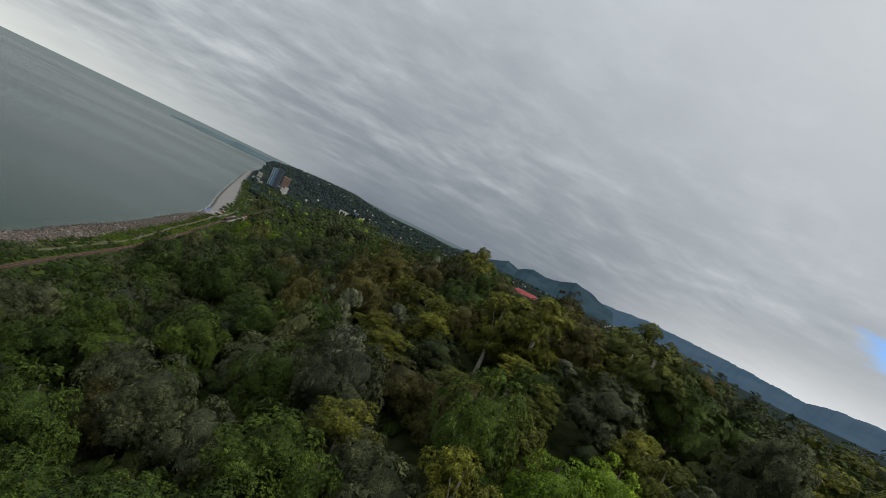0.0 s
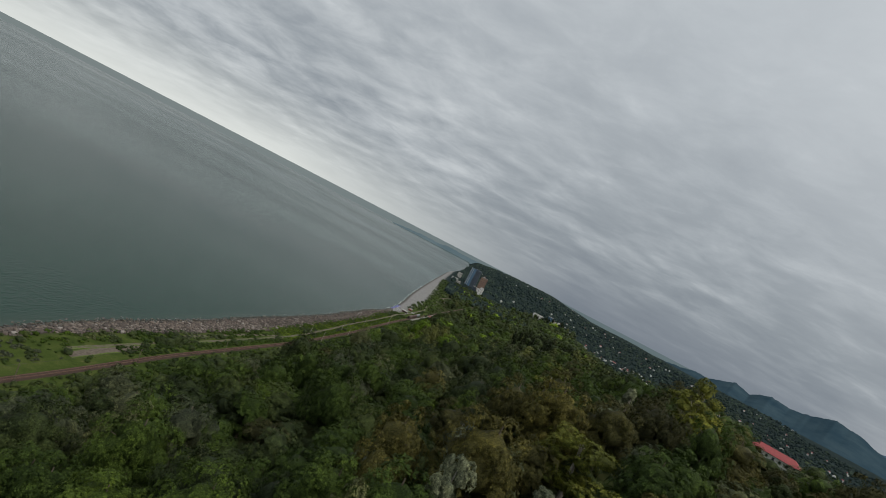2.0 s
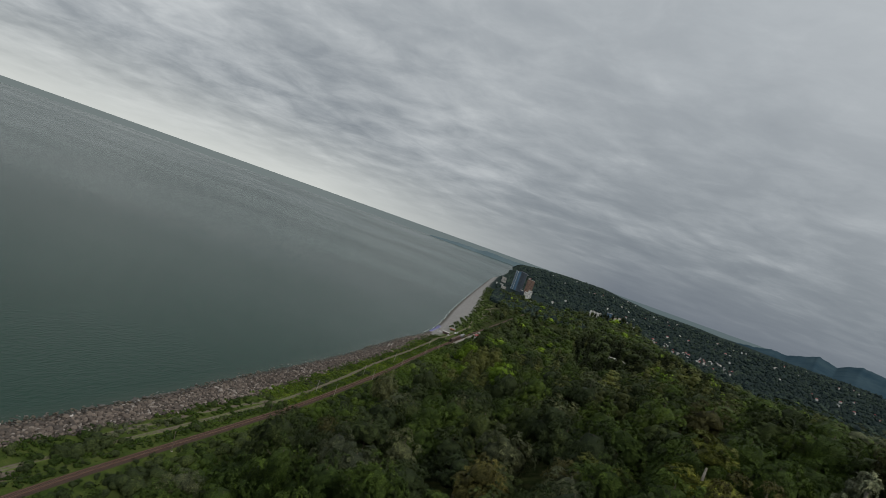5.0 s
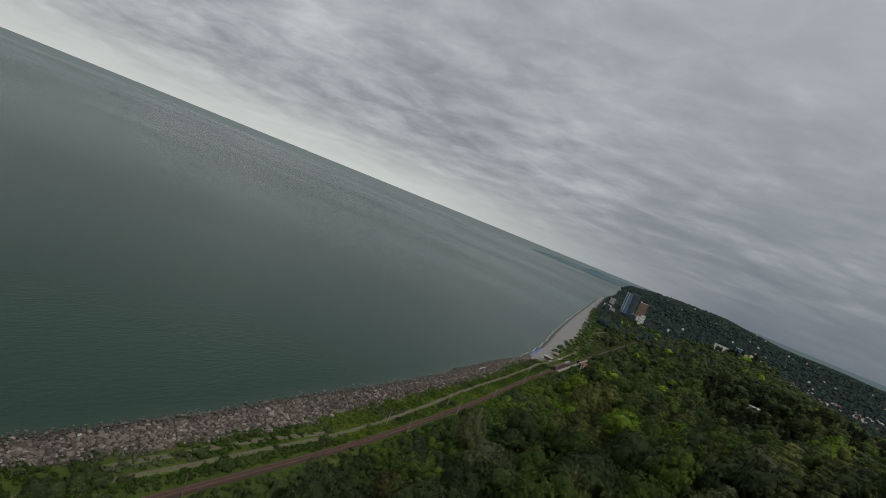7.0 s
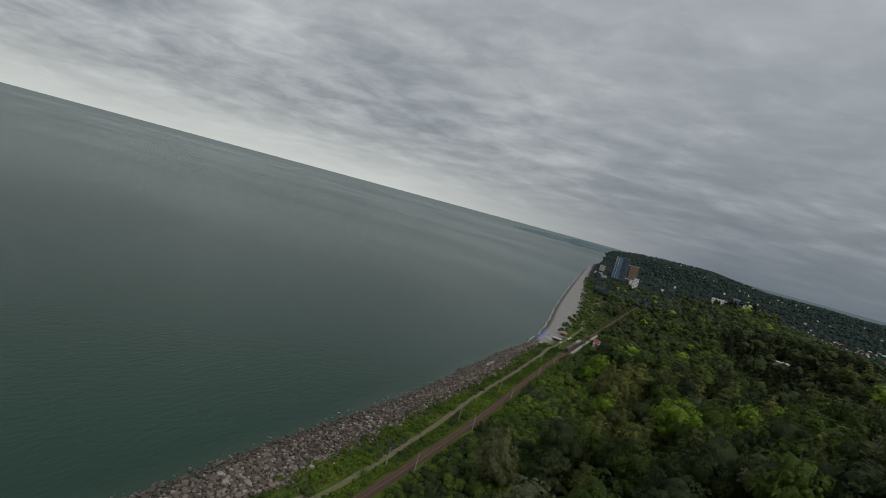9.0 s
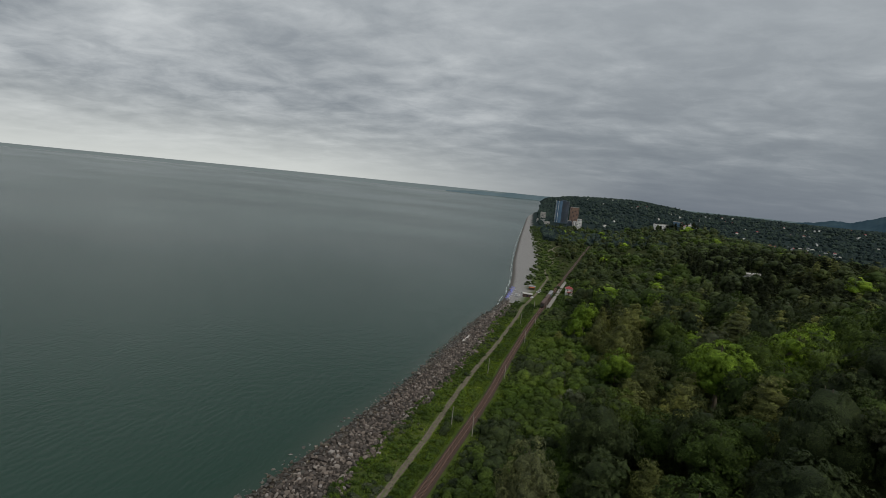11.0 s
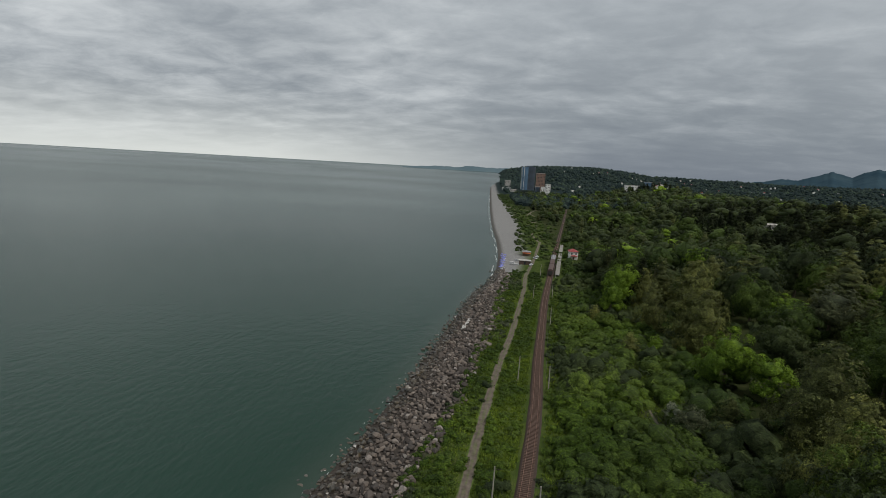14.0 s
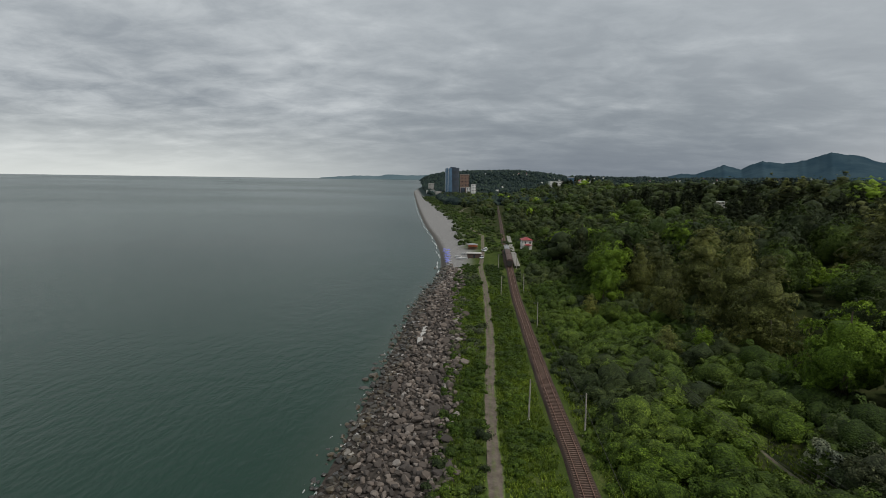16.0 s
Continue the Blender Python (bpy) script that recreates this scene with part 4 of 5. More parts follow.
while y < 1800:
    step = 16.5 if y < 720 else 14.4 + (y - 700) * 0.003
    x = -150.0
    while x < (560 if y < 1250 else 260):
        px, py = x + RNG.uniform(-6, 6), y + RNG.uniform(-6, 6)
        x += step
        d = px - float(TRACK(py))
        edge = 30 + 7 * math.sin(py / 23.0)
        if py > 500:
            edge = 36 + 5 * math.sin(py / 17.0) - 14 * float(ease(640, 760, py))
        if py > 850 and float(CREST(py)) + 36 + 10 * math.sin(py / 31.0) < px < float(TRACK(py)) - 7:
            d = 99 if RNG.uniform() < 0.85 else 0
        if py > 800:
            edge = 12 - 7 * float(ease(850, 900, py))
        if d < edge or free_of_trees(px, py) or (px > 290 and py < 420) or (15 < px < 95 and py < 56):
            continue
        if any((px - q[1]) ** 2 + (py - q[2]) ** 2 < (q[4] + 2.6) ** 2 for q in LANDMARK):
            continue
        if px < -12 and 515 < py < 668:
            continue
        if (px + 65) ** 2 + (py - 808) ** 2 < 200 or (px + 72 < 10 and 770 < py < 830):
            continue
        kind = wood_kind(px, py, RNG)
        if ((px - 187) / 60) ** 2 + ((py - 1790) / 60) ** 2 < 1 or ((px - 230) / 130) ** 2 + ((py - 1090) / 36) ** 2 < 1 or ((px - 330) / 190) ** 2 + ((py - 1000) / 50) ** 2 < 1:
            kind = "conifer_tree"
        turn = RNG.uniform(0, 6.28)
        tall = RNG.choice([RNG.uniform(12, 16), RNG.uniform(17, 23), RNG.uniform(23, 28)], p=[0.25, 0.45, 0.3])
        if kind == "eucalyptus_tree":
            tall *= 1.12
        wide = (4.6 + 0.24 * tall) * RNG.uniform(0.85, 1.15) * (0.55 if kind in ("conifer_tree", "silver_tree") else 1.0)
        if d < 55 and py < 480:
            tall, wide = tall * 0.7, wide * 0.8
        if py > 720:
            wide *= RNG.choice([0.72, 0.9, 1.12])
        if 110 < px < 200 and py < 385 and abs((px - 200) * 0.891 - (py - 391) * 0.454) < 13:
            tall, wide = tall * 0.6, wide * 0.7
        if py > 820 and px < 110:
            tall, wide = tall * (0.62 if px < 50 else 0.85), wide * (0.66 if px < 50 else 0.8)
            if RNG.uniform() < 0.15:
                continue
        elif py > 760:
            tall *= 0.9
        if kind == "conifer_tree" and px > 150:
            tall *= 0.72
        near = (-70 < px < 80 and 50 < py < 200) or (px < 15 and 480 <= py < 640)
        middle = (px < 130 and 10 < py < 740) or (px < 215 and 40 < py < 330)
        if near and kind != "conifer_tree":
            plant(FULL, kind, px, py, tall, wide, turn)
            n_full += 1
        elif middle:
            plant(HALF, kind, px, py, tall, wide * 1.06, turn)
            n_half += 1
        else:
            v, f, lacy, nr = (LOW if py < 1000 and px < 240 else LOWEST)[kind][int(RNG.integers(3))]
            c_, s_ = math.cos(turn), math.sin(turn)
            w = v * np.array([wide * 1.15 / KINDS[kind][2], wide * 1.15 / KINDS[kind][2], tall / KINDS[kind][1]])
            w = np.stack([px + w[:, 0] * c_ - w[:, 1] * s_, py + w[:, 0] * s_ + w[:, 1] * c_, float(ground(px, py)) + w[:, 2]], 1)
            vs_, fs_, n_, lace, nrs = far_parts[kind]
            nrs.append(np.stack([nr[:, 0] * c_ - nr[:, 1] * s_, nr[:, 0] * s_ + nr[:, 1] * c_, nr[:, 2]], 1))
            lace.append(np.arange(len(f)) < lacy)
            fs_.append(f + n_[0])
            vs_.append(w)
            n_[0] += len(w)
            n_low += 1
    y += step
for k, bank in list(FULL.items()) + list(HALF.items()):
    for t in bank:
        if t.name not in used:
            for c_ in list(t.children):
                bpy.data.objects.remove(c_)
            bpy.data.objects.remove(t)
woods = tagged(thing("far_woodland"), "dense mixed woodland of pines and broadleaf trees", "woodland", kind="stuff")
for k, (vs_, fs_, n_, lace, nrs) in far_parts.items():
    if vs_:
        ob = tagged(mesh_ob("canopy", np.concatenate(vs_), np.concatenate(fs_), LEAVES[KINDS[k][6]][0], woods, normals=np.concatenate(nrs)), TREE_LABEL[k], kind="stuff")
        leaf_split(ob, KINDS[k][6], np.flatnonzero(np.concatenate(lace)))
print("trees", n_full, n_half, n_low)


# ---- undergrowth, grass, rocks ----
def scatter_mesh(name, spots, banks, mat, parent, label="", leaf=""):
    """Copies of small meshes joined into one. spots: x, y, z, scale, turn, height factor."""
    vs_, fs_, n, lace, nrs = [], [], 0, [], []
    for x, y, z, s, a, k in spots:
        v, f, *lacy = banks[int(RNG.integers(len(banks)))]
        lace.append(np.arange(len(f)) < (lacy[0] if lacy else 0))
        c_, s_ = math.cos(a), math.sin(a)
        vs_.append(np.stack([x + s * (v[:, 0] * c_ - v[:, 1] * s_), y + s * (v[:, 0] * s_ + v[:, 1] * c_), z + s * k * v[:, 2]], 1))
        if len(lacy) > 1:
            nr = lacy[1]
            nrs.append(np.stack([nr[:, 0] * c_ - nr[:, 1] * s_, nr[:, 0] * s_ + nr[:, 1] * c_, nr[:, 2]], 1))
        fs_.append(f + n)
        n += len(v)
    ob = mesh_ob(name, np.concatenate(vs_), np.concatenate(fs_), mat, parent, normals=np.concatenate(nrs) if nrs else None)
    if leaf:
        leaf_split(ob, leaf, np.flatnonzero(np.concatenate(lace)))
    if label:
        ob["label"] = label
    ob["kind"] = "stuff"
    return ob


def bush_mesh(seed, count, size):
    rng = np.random.default_rng(seed)
    masses = [(rng.uniform(-0.8, 0.8), rng.uniform(-0.8, 0.8), rng.uniform(0.2, 0.9), rng.uniform(0.6, 0.85)) for _ in range(4)]
    clumps, _ = clustered(rng, [m_[:3] for m_ in masses], [m_[3] for m_ in masses], 6, 0.42)
    v, f, nr = crown_mesh(rng, clumps, masses, count, size, 0.9, 0.3)
    return v, f, 2 * count, nr


BUSH = [bush_mesh(40 + i, 64, 0.4) for i in range(5)]
BUSH_LOW = [bush_mesh(60 + i, 22, 0.6) for i in range(4)]

shrubs = {"shrub": [], "broad": [], "dark": [], "grey": []}
y = 150.0
while y < 1000:
    step = 3.7 if 440 < y < 640 else (4.2 if y < 760 else 5.2)
    d = 4.2
    while d < 52:
        px, py = float(TRACK(y)) + d + RNG.uniform(-1.2, 1.2), y + RNG.uniform(-1.6, 1.6)
        d += step * (1 + d * 0.016)
        if RNG.uniform() < 0.12 or (abs(px - float(TRAIL(py))) < (2.4 + 2.0 * RNG.uniform() ** 2 if py > 576 else 1.3 + 2.4 * RNG.uniform() ** 3) and 520 < py < 608) or (740 < py < 885 and px - float(TRACK(py)) < 8):
            continue
        if (px + 65) ** 2 + (py - 808) ** 2 < 200:
            continue
        lush = 1.0 + 0.4 * float(ease(440, 500, py) * (1 - ease(600, 660, py)))
        tall = 1.0 + 2.3 * lush * float(ease(3, 12, px - float(TRACK(py)))) * RNG.uniform(0.15, 1.0) ** (1 / lush)
        stand = float(ripple_noise(np.array(px), np.array(py), 12.0, 0.3)) + RNG.uniform(-0.5, 0.5)
        kind = "shrub" if stand > (0.45 if py > 470 else 0.7) else ("broad" if stand > (-0.25 if py > 470 else 0.0) else "dark")
        shrubs[kind].append((px, py, float(ground(px, py)) - 0.3, tall, RNG.uniform(0, 6.28), RNG.uniform(0.8, 1.2)))
    y += step
# bushes between the rocks and the lane, and a few on the grass strip
y = 120.0
while y < 765:
    a, b = float(CREST(y)), float(LANE(y)) if y > 285 else float(TRACK(y)) - 8
    x = a - 1.5
    while x < b - 2.0:
        px, py = x + RNG.uniform(-0.8, 0.8), y + RNG.uniform(-1, 1)
        x += 2.3
        keep = 0.8 if y > 430 else (0.55 if y > 310 else 0.34)
        if RNG.uniform() > keep or (264 < py < 306 and -136 < px < -119):
            continue
        stand = float(ripple_noise(np.array(px), np.array(py), 9.0, 1.3)) + RNG.uniform(-0.5, 0.5)
        kind = "shrub" if stand > 0.1 else ("broad" if stand > -0.35 else ("dark" if stand > -0.6 else "grey"))
        shrubs[kind].append((px, py, float(ground(px, py)) - 0.15, RNG.uniform(0.5, 1.35), RNG.uniform(0, 6.28), RNG.uniform(0.7, 1.0)))
    y += 2.2
for px, py, s in ((-96.5, 516, 2.0), (-97.2, 522, 1.7), (-95.8, 527, 1.9), (-96.5, 508, 1.5), (-94.5, 551, 1.2), (-95.5, 559, 1.0), (-101, 470, 1.7), (-103, 448, 1.5), (-96, 540, 0.9), (-91.5, 575, 0.7), (-90.5, 622, 0.8), (-115, 372, 1.6), (-112, 395, 1.2), (-120, 340, 1.8), (-123, 328, 2.1), (-128, 335, 1.9)):
    shrubs["dark" if s > 1.6 else "broad"].append((px, py, float(ground(px, py)) - 0.2, s, RNG.uniform(0, 6.28), 1.0))
for _ in range(1700):
    py = RNG.uniform(290, 760)
    l_, t_ = float(LANE(py)) + 2.2, float(TRACK(py)) - 3.6
    px = RNG.uniform(l_, max(l_ + 0.5, t_))
    shrubs["shrub" if RNG.uniform() < 0.75 else "broad"].append((px, py, float(ground(px, py)) - 0.1, 1.25 * RNG.uniform(0.2, 1.0) ** 1.8, RNG.uniform(0, 6.28), 0.8))
for _ in range(600):
    px, py = RNG.uniform(-75, 120), RNG.uniform(15, 330)
    if px - float(TRACK(py)) > 30:
        shrubs["dark" if RNG.uniform() < 0.7 else "broad"].append((px, py, float(ground(px, py)) - 0.4, RNG.uniform(2.4, 4.6), RNG.uniform(0, 6.28), 0.9))
for _ in range(1000):
    px, py = RNG.uniform(-55, 115), RNG.uniform(830, 1180)
    if px > float(TRACK(py)) + 6 and (px + 65) ** 2 + (py - 808) ** 2 > 900 and RNG.uniform() < (0.35 if (px - 15) ** 2 / 26**2 + (py - 1010) ** 2 / 40**2 < 1 else 1.0):
        shrubs[("broad", "dark", "dark", "shrub")[int(RNG.integers(4))]].append((px, py, float(ground(px, py)) - 0.3, RNG.uniform(1.6, 4.0), RNG.uniform(0, 6.28), 0.9))
for _ in range(26):
    f = RNG.uniform()
    px, py = -127.5 + 3.5 * f + RNG.uniform(-2.2, 2.2), 306 + 30 * f
    shrubs["dark" if RNG.uniform() < 0.75 else "broad"].append((px, py, float(ground(px, py)) - 0.2, RNG.uniform(1.5, 2.6), RNG.uniform(0, 6.28), 0.9))
for _ in range(75):
    py = RNG.uniform(255, 440)
    px = RNG.uniform(float(CREST(py)) + 0.5, float(TRACK(py)) - 4.5)
    if abs(px - float(LANE(py))) > 2.6:
        shrubs["dark" if RNG.uniform() < 0.5 else "broad"].append((px, py, float(ground(px, py)) - 0.2, RNG.uniform(0.9, 2.1), RNG.uniform(0, 6.28), 0.9))
for _ in range(520):
    px, py = RNG.uniform(-50, 40), RNG.uniform(480, 690)
    shrubs["dark" if RNG.uniform() < 0.6 else "shrub"].append((px, py, float(ground(px, py)) - 0.4, RNG.uniform(1.2, 2.6), RNG.uniform(0, 6.28), 0.9))
for _ in range(900):
    py = RNG.uniform(790, 1750)
    px = float(CREST(py)) + RNG.uniform(-4, 30) if RNG.uniform() < 0.75 else float(TRACK(py)) - RNG.uniform(3.5, 18)
    if px > float(LANE(py)) - 3 and py < 905 and px < float(LANE(py)) + 3:
        continue
    if (px + 98) ** 2 + (py - 811) ** 2 < 900 and px < -92:
        continue
    shrubs[("shrub", "broad", "dark")[int(RNG.integers(3))]].append((px, py, float(ground(px, py)) - 0.3, RNG.uniform(0.8, 2.4), RNG.uniform(0, 6.28), 0.9))
under = tagged(thing("undergrowth"), "dense low green shrubs and creepers along the railway", "undergrowth", kind="stuff")
for k, spots in shrubs.items():
    near_spots = [s for s in spots if 420 < s[1] < 700 and s[0] < -50]
    far_spots = [s for s in spots if not (420 < s[1] < 700 and s[0] < -50)]
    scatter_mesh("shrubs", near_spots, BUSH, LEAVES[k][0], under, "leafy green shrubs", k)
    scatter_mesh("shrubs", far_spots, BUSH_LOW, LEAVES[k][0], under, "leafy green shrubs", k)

# grass tufts on the strip beside the rails
def tuft(seed):
    rng = np.random.default_rng(seed)
    n = 9
    a, lean = rng.uniform(0, 6.28, n), rng.uniform(0.1, 0.5, n)
    base = np.stack([rng.uniform(-0.3, 0.3, n), rng.uniform(-0.3, 0.3, n), np.zeros(n)], 1)
    side = np.stack([np.sin(a), -np.cos(a), np.zeros(n)], 1) * 0.07
    tip = base + np.stack([np.cos(a) * lean, np.sin(a) * lean, rng.uniform(0.3, 0.75, n)], 1)
    return np.stack([base - side, base + side, tip], 1).reshape(-1, 3), np.arange(3 * n).reshape(n, 3)


spots = []
for _ in range(15000):
    py = RNG.uniform(430, 700)
    l_, t_ = float(LANE(py)) + 1.4, float(TRACK(py)) - 2.8
    q = RNG.uniform()
    px = RNG.uniform(l_, t_) if q < 0.55 else (float(TRACK(py)) + RNG.uniform(2.9, 9.0) if q < 0.75 else RNG.uniform(float(CREST(py)), l_ - 3.0))
    spots.append((px, py, float(ground(px, py)) - 0.02, RNG.uniform(0.7, 1.5), RNG.uniform(0, 6.28), 1.0))
for _ in range(2200):
    py = RNG.uniform(465, 620)
    px = float(TRAIL(py)) + RNG.choice([-1, 1]) * RNG.uniform(0.6, 5.5)
    spots.append((px, py, float(ground(px, py)) - 0.02, RNG.uniform(0.7, 1.3), RNG.uniform(0, 6.28), 1.0))
tagged(scatter_mesh("grass", spots, [tuft(i) for i in range(5)], LEAVES["grass"][1], None), "fresh green grass tufts beside the railway", "grass", kind="stuff")

# low trees and clumps over the far hills
CLUMP = []
for i in range(4):
    rng = np.random.default_rng(90 + i)
    CLUMP.append((ICO_V * np.array([1, 1, 0.8]) * rng.uniform(0.75, 1.25, (len(ICO_V), 1)), ICO_F))
spots, dark_spots = [], []
for _ in range(13000):
    py = 1350 + 2300 * RNG.uniform() ** 1.5
    px = float(CREST(py)) + 25 + 2100 * RNG.uniform() ** 1.5
    if -175 < px < -20 and 1640 < py < 2060:
        continue
    if 1400 < math.hypot(px - MID[0], py - MID[1]) < 1700 and RNG.uniform() < 0.35:
        continue
    s = RNG.uniform(4, 8) * (1 + 0.35 * float(ease(2200, 3400, py)))
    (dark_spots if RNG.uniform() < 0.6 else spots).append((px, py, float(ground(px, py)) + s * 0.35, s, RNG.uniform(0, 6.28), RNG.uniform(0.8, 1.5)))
for _ in range(3200):  # along the skyline of the hills
    a, r = radians(RNG.uniform(-8, 30)), RNG.uniform(2900, 3900)
    px, py = MID[0] + r * math.sin(a), MID[1] + r * math.cos(a)
    if px < float(CREST(py)) + 40:
        continue
    s = RNG.uniform(4, 9)
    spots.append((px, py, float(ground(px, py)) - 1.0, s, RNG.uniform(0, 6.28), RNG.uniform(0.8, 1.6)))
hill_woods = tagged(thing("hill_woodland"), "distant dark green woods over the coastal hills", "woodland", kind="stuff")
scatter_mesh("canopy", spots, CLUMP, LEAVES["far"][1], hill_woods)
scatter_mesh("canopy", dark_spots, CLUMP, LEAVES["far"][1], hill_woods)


def boulder_shape(seed):
    rng = np.random.default_rng(seed)
    v = ICO2_V * rng.uniform(0.88, 1.12, (len(ICO2_V), 1))
    for _ in range(9):
        n = unit(rng.normal(0, 1, 3))
        c_ = rng.uniform(0.42, 0.72)
        over = np.maximum(v @ n - c_, 0)
        v = v - over[:, None] * n
    return v * rng.uniform(0.7, 1.15, 3) * np.array([1, 1, 0.75]), ICO2_F


ROCKS = [boulder_shape(200 + i) for i in range(12)]
LOW_ROCKS = []
for i in range(8):
    rng = np.random.default_rng(300 + i)
    LOW_ROCKS.append((ICO_V * rng.uniform(0.75, 1.2, (len(ICO_V), 1)) * np.array([1, 1, 0.8]), ICO_F))
revetment = tagged(thing("rock_revetment"), "sloping bank of brown and grey boulders along the shore", "rock bank", kind="structure")
rock_meshes = []
for v, f in ROCKS:
    me = bpy.data.meshes.new("boulder")
    me.from_pydata(v.tolist(), [], [tuple(int(i) for i in t) for t in f])
    me.materials.append(BOULDER)
    rock_meshes.append(me)
dry, low_dry, wet, near_count = [], [], [], 0
y = 180.0
while y < 772:
    a, b = float(SHORE(y)), float(CREST(y))
    if y > 738:
        b = a + (b - a) * (1 - (y - 738) / 50)
    x = a - 3.0 + 2.2 * float(ripple_noise(np.array(y), np.array(y * 0.6), 4.3, 0.7))
    while x < b + 0.6 + 1.2 * math.sin(y / 3.7):
        s = RNG.choice([RNG.uniform(0.45, 0.8), RNG.uniform(0.8, 1.1), RNG.uniform(1.1, 1.5)], p=[0.74, 0.22, 0.04])
        px, py = x + RNG.uniform(-0.5, 0.5), y + RNG.uniform(-0.7, 0.7)
        x += 1.02
        if RNG.uniform() < 0.08:
            continue
        if px < a + 2 and RNG.uniform() < 0.35:
            continue
        z = max(float(ground(px, py)), -0.6) + s * RNG.uniform(0.2, 0.5)
        turn = RNG.uniform(0, 6.28)
        if px < a + 5.0 + RNG.uniform(-2.0, 2.0):
            wet.append((px, py, z - 0.15, s, turn, 0.85))
        elif 558 <= py < 582 and near_count < 300 and RNG.uniform() < 0.9:
            ob = new("boulder", rock_meshes[int(RNG.integers(len(rock_meshes)))])
            ob.parent = revetment
            ob.matrix_basis = Matrix.LocRotScale((px, py, z), Euler((RNG.uniform(-0.4, 0.4), RNG.uniform(-0.4, 0.4), turn)), (s, s, s))
            near_count += 1
        elif 440 < py < 700:
            dry.append((px, py, z, s, turn, RNG.uniform(0.8, 1.1)))
        else:
            low_dry.append((px, py, z, s, turn, RNG.uniform(0.8, 1.1)))
    y += 1.06
scatter_mesh("boulders", dry, ROCKS, BOULDERS, revetment)
scatter_mesh("boulders", low_dry, LOW_ROCKS, BOULDERS, revetment)
scatter_mesh("wet_boulders", wet, ROCKS, WET, revetment, "dark wet boulders at the waterline")

# concrete blocks and a slab in the rocks
for py in (354, 359.5, 374, 377.5, 381.5, 385.5, 389, 393, 397.5, 408, 421):
    wb, lb = RNG.uniform(0.6, 1.0), RNG.uniform(1.3, 2.1)
    bm = box(bmesh.new(), -wb, -lb, -1.2, wb, lb, RNG.uniform(0.2, 0.8), 0.12)
    t = tagged(part("concrete_block", bm, WET), "dark wet concrete block lying at the waterline", "concrete block", "blocks at the waterline")
    t.matrix_basis = pose(float(SHORE(py)) + RNG.uniform(0.2, 1.0), py, 0.2, RNG.uniform(-9, 9), RNG.uniform(-10, 10), 5 + RNG.uniform(-9, 9))
for px, py, wb, lb, tip, turn in ((-118.6, 636.5, 0.8, 2.2, -14, 2), (-118.0, 641.6, 0.9, 2.0, -6, 9), (-117.9, 646.8, 0.7, 2.4, -17, -3)):
    t = tagged(part("concrete_slab", box(bmesh.new(), -wb, -lb, -0.7, wb, lb, 0.2, 0.1), CONCRETE), "broken pale concrete slab lying among shore boulders", "concrete slab", "broken slabs on the shore")
    t.matrix_basis = pose(px, py, float(ground(px, py)) + 0.45, RNG.uniform(-5, 5), tip, turn)

# foam at the water's edge
def foam_patch(bm, x, y, l, w, turn):
    n = 12
    ring = []
    for k in range(n):
        a = 6.283 * k / n
        r = RNG.uniform(0.55, 1.1)
        px, py = math.cos(a) * w * r, math.sin(a) * l * r
        ring.append(bm.verts.new((x + px * math.cos(turn) - py * math.sin(turn), y + px * math.sin(turn) + py * math.cos(turn), 0.06 + RNG.uniform(0, 0.05))))
    bm.faces.new(ring)


bm = bmesh.new()
y = 756.0
while y < 1750:
    l = RNG.uniform(2, 8)
    if RNG.uniform() < 0.72:
        foam_patch(bm, float(SHORE(y)) - 1.6 + 0.9 * math.sin(y / 9.0), y, l, RNG.uniform(0.25, 0.7), math.atan2(-float(SHORE(y + 1) - SHORE(y - 1)) / 2, 1))
    y += l * 1.5
for _ in range(110):
    y = RNG.uniform(240, 756)
    foam_patch(bm, float(SHORE(y)) - RNG.uniform(-0.8, 3.2), y, RNG.uniform(0.2, 0.8), RNG.uniform(0.06, 0.16), RNG.uniform(-0.4, 0.4))
for cx, cy, n in ((-123.5, 640, 14), (-148, 357, 16), (-125, 606, 8)):
    for _ in range(n):
        foam_patch(bm, cx + RNG.uniform(-1.6, 1.6), cy + RNG.uniform(-4, 4), RNG.uniform(0.4, 1.6), RNG.uniform(0.2, 0.7), RNG.uniform(-1, 1))
tagged(part("sea_foam", bm, FOAM), "thin white foam where small waves break", "foam", kind="stuff")


# ---- railway furniture ----
def pole(x, y, h=8.0, lean=0.0):
    old_wood = y < 440
    t = tagged(thing("line_pole", x, y, float(ground(x, y)) - 0.1), "dark leaning wooden pole beside the railway line" if old_wood else "slim grey concrete pole beside the railway line", "pole", "poles along the railway")
    part("mast", tube(bmesh.new(), (0, 0, -0.6), (lean, 0, h), 0.17, 0.12, 8), BARK if old_wood else POLE, t)
    bm = tube(bmesh.new(), (-0.2, 0, h - 0.55), (1.5 if x < float(TRACK(y)) else -1.5, 0, h - 0.35), 0.05, 0.04, 6)
    part("bracket", bm, STEEL, t, "thin dark steel bracket")
    part("foot", box(bmesh.new(), -0.4, -0.4, -0.5, 0.4, 0.4, 0.22, 0.05), POLE, t)
    return t


RIGHT_Y = (176, 233, 288, 349, 405, 465, 519, 577, 643, 690, 745)
for y in RIGHT_Y:
    pole(float(TRACK(y)) + 3.4, y, 8.2, -1.1 if y < 440 else -0.15)
for y in (459, 523, 583, 684, 742):
    pole(float(TRACK(y)) - 5.8, y, 8.0, 0.1)


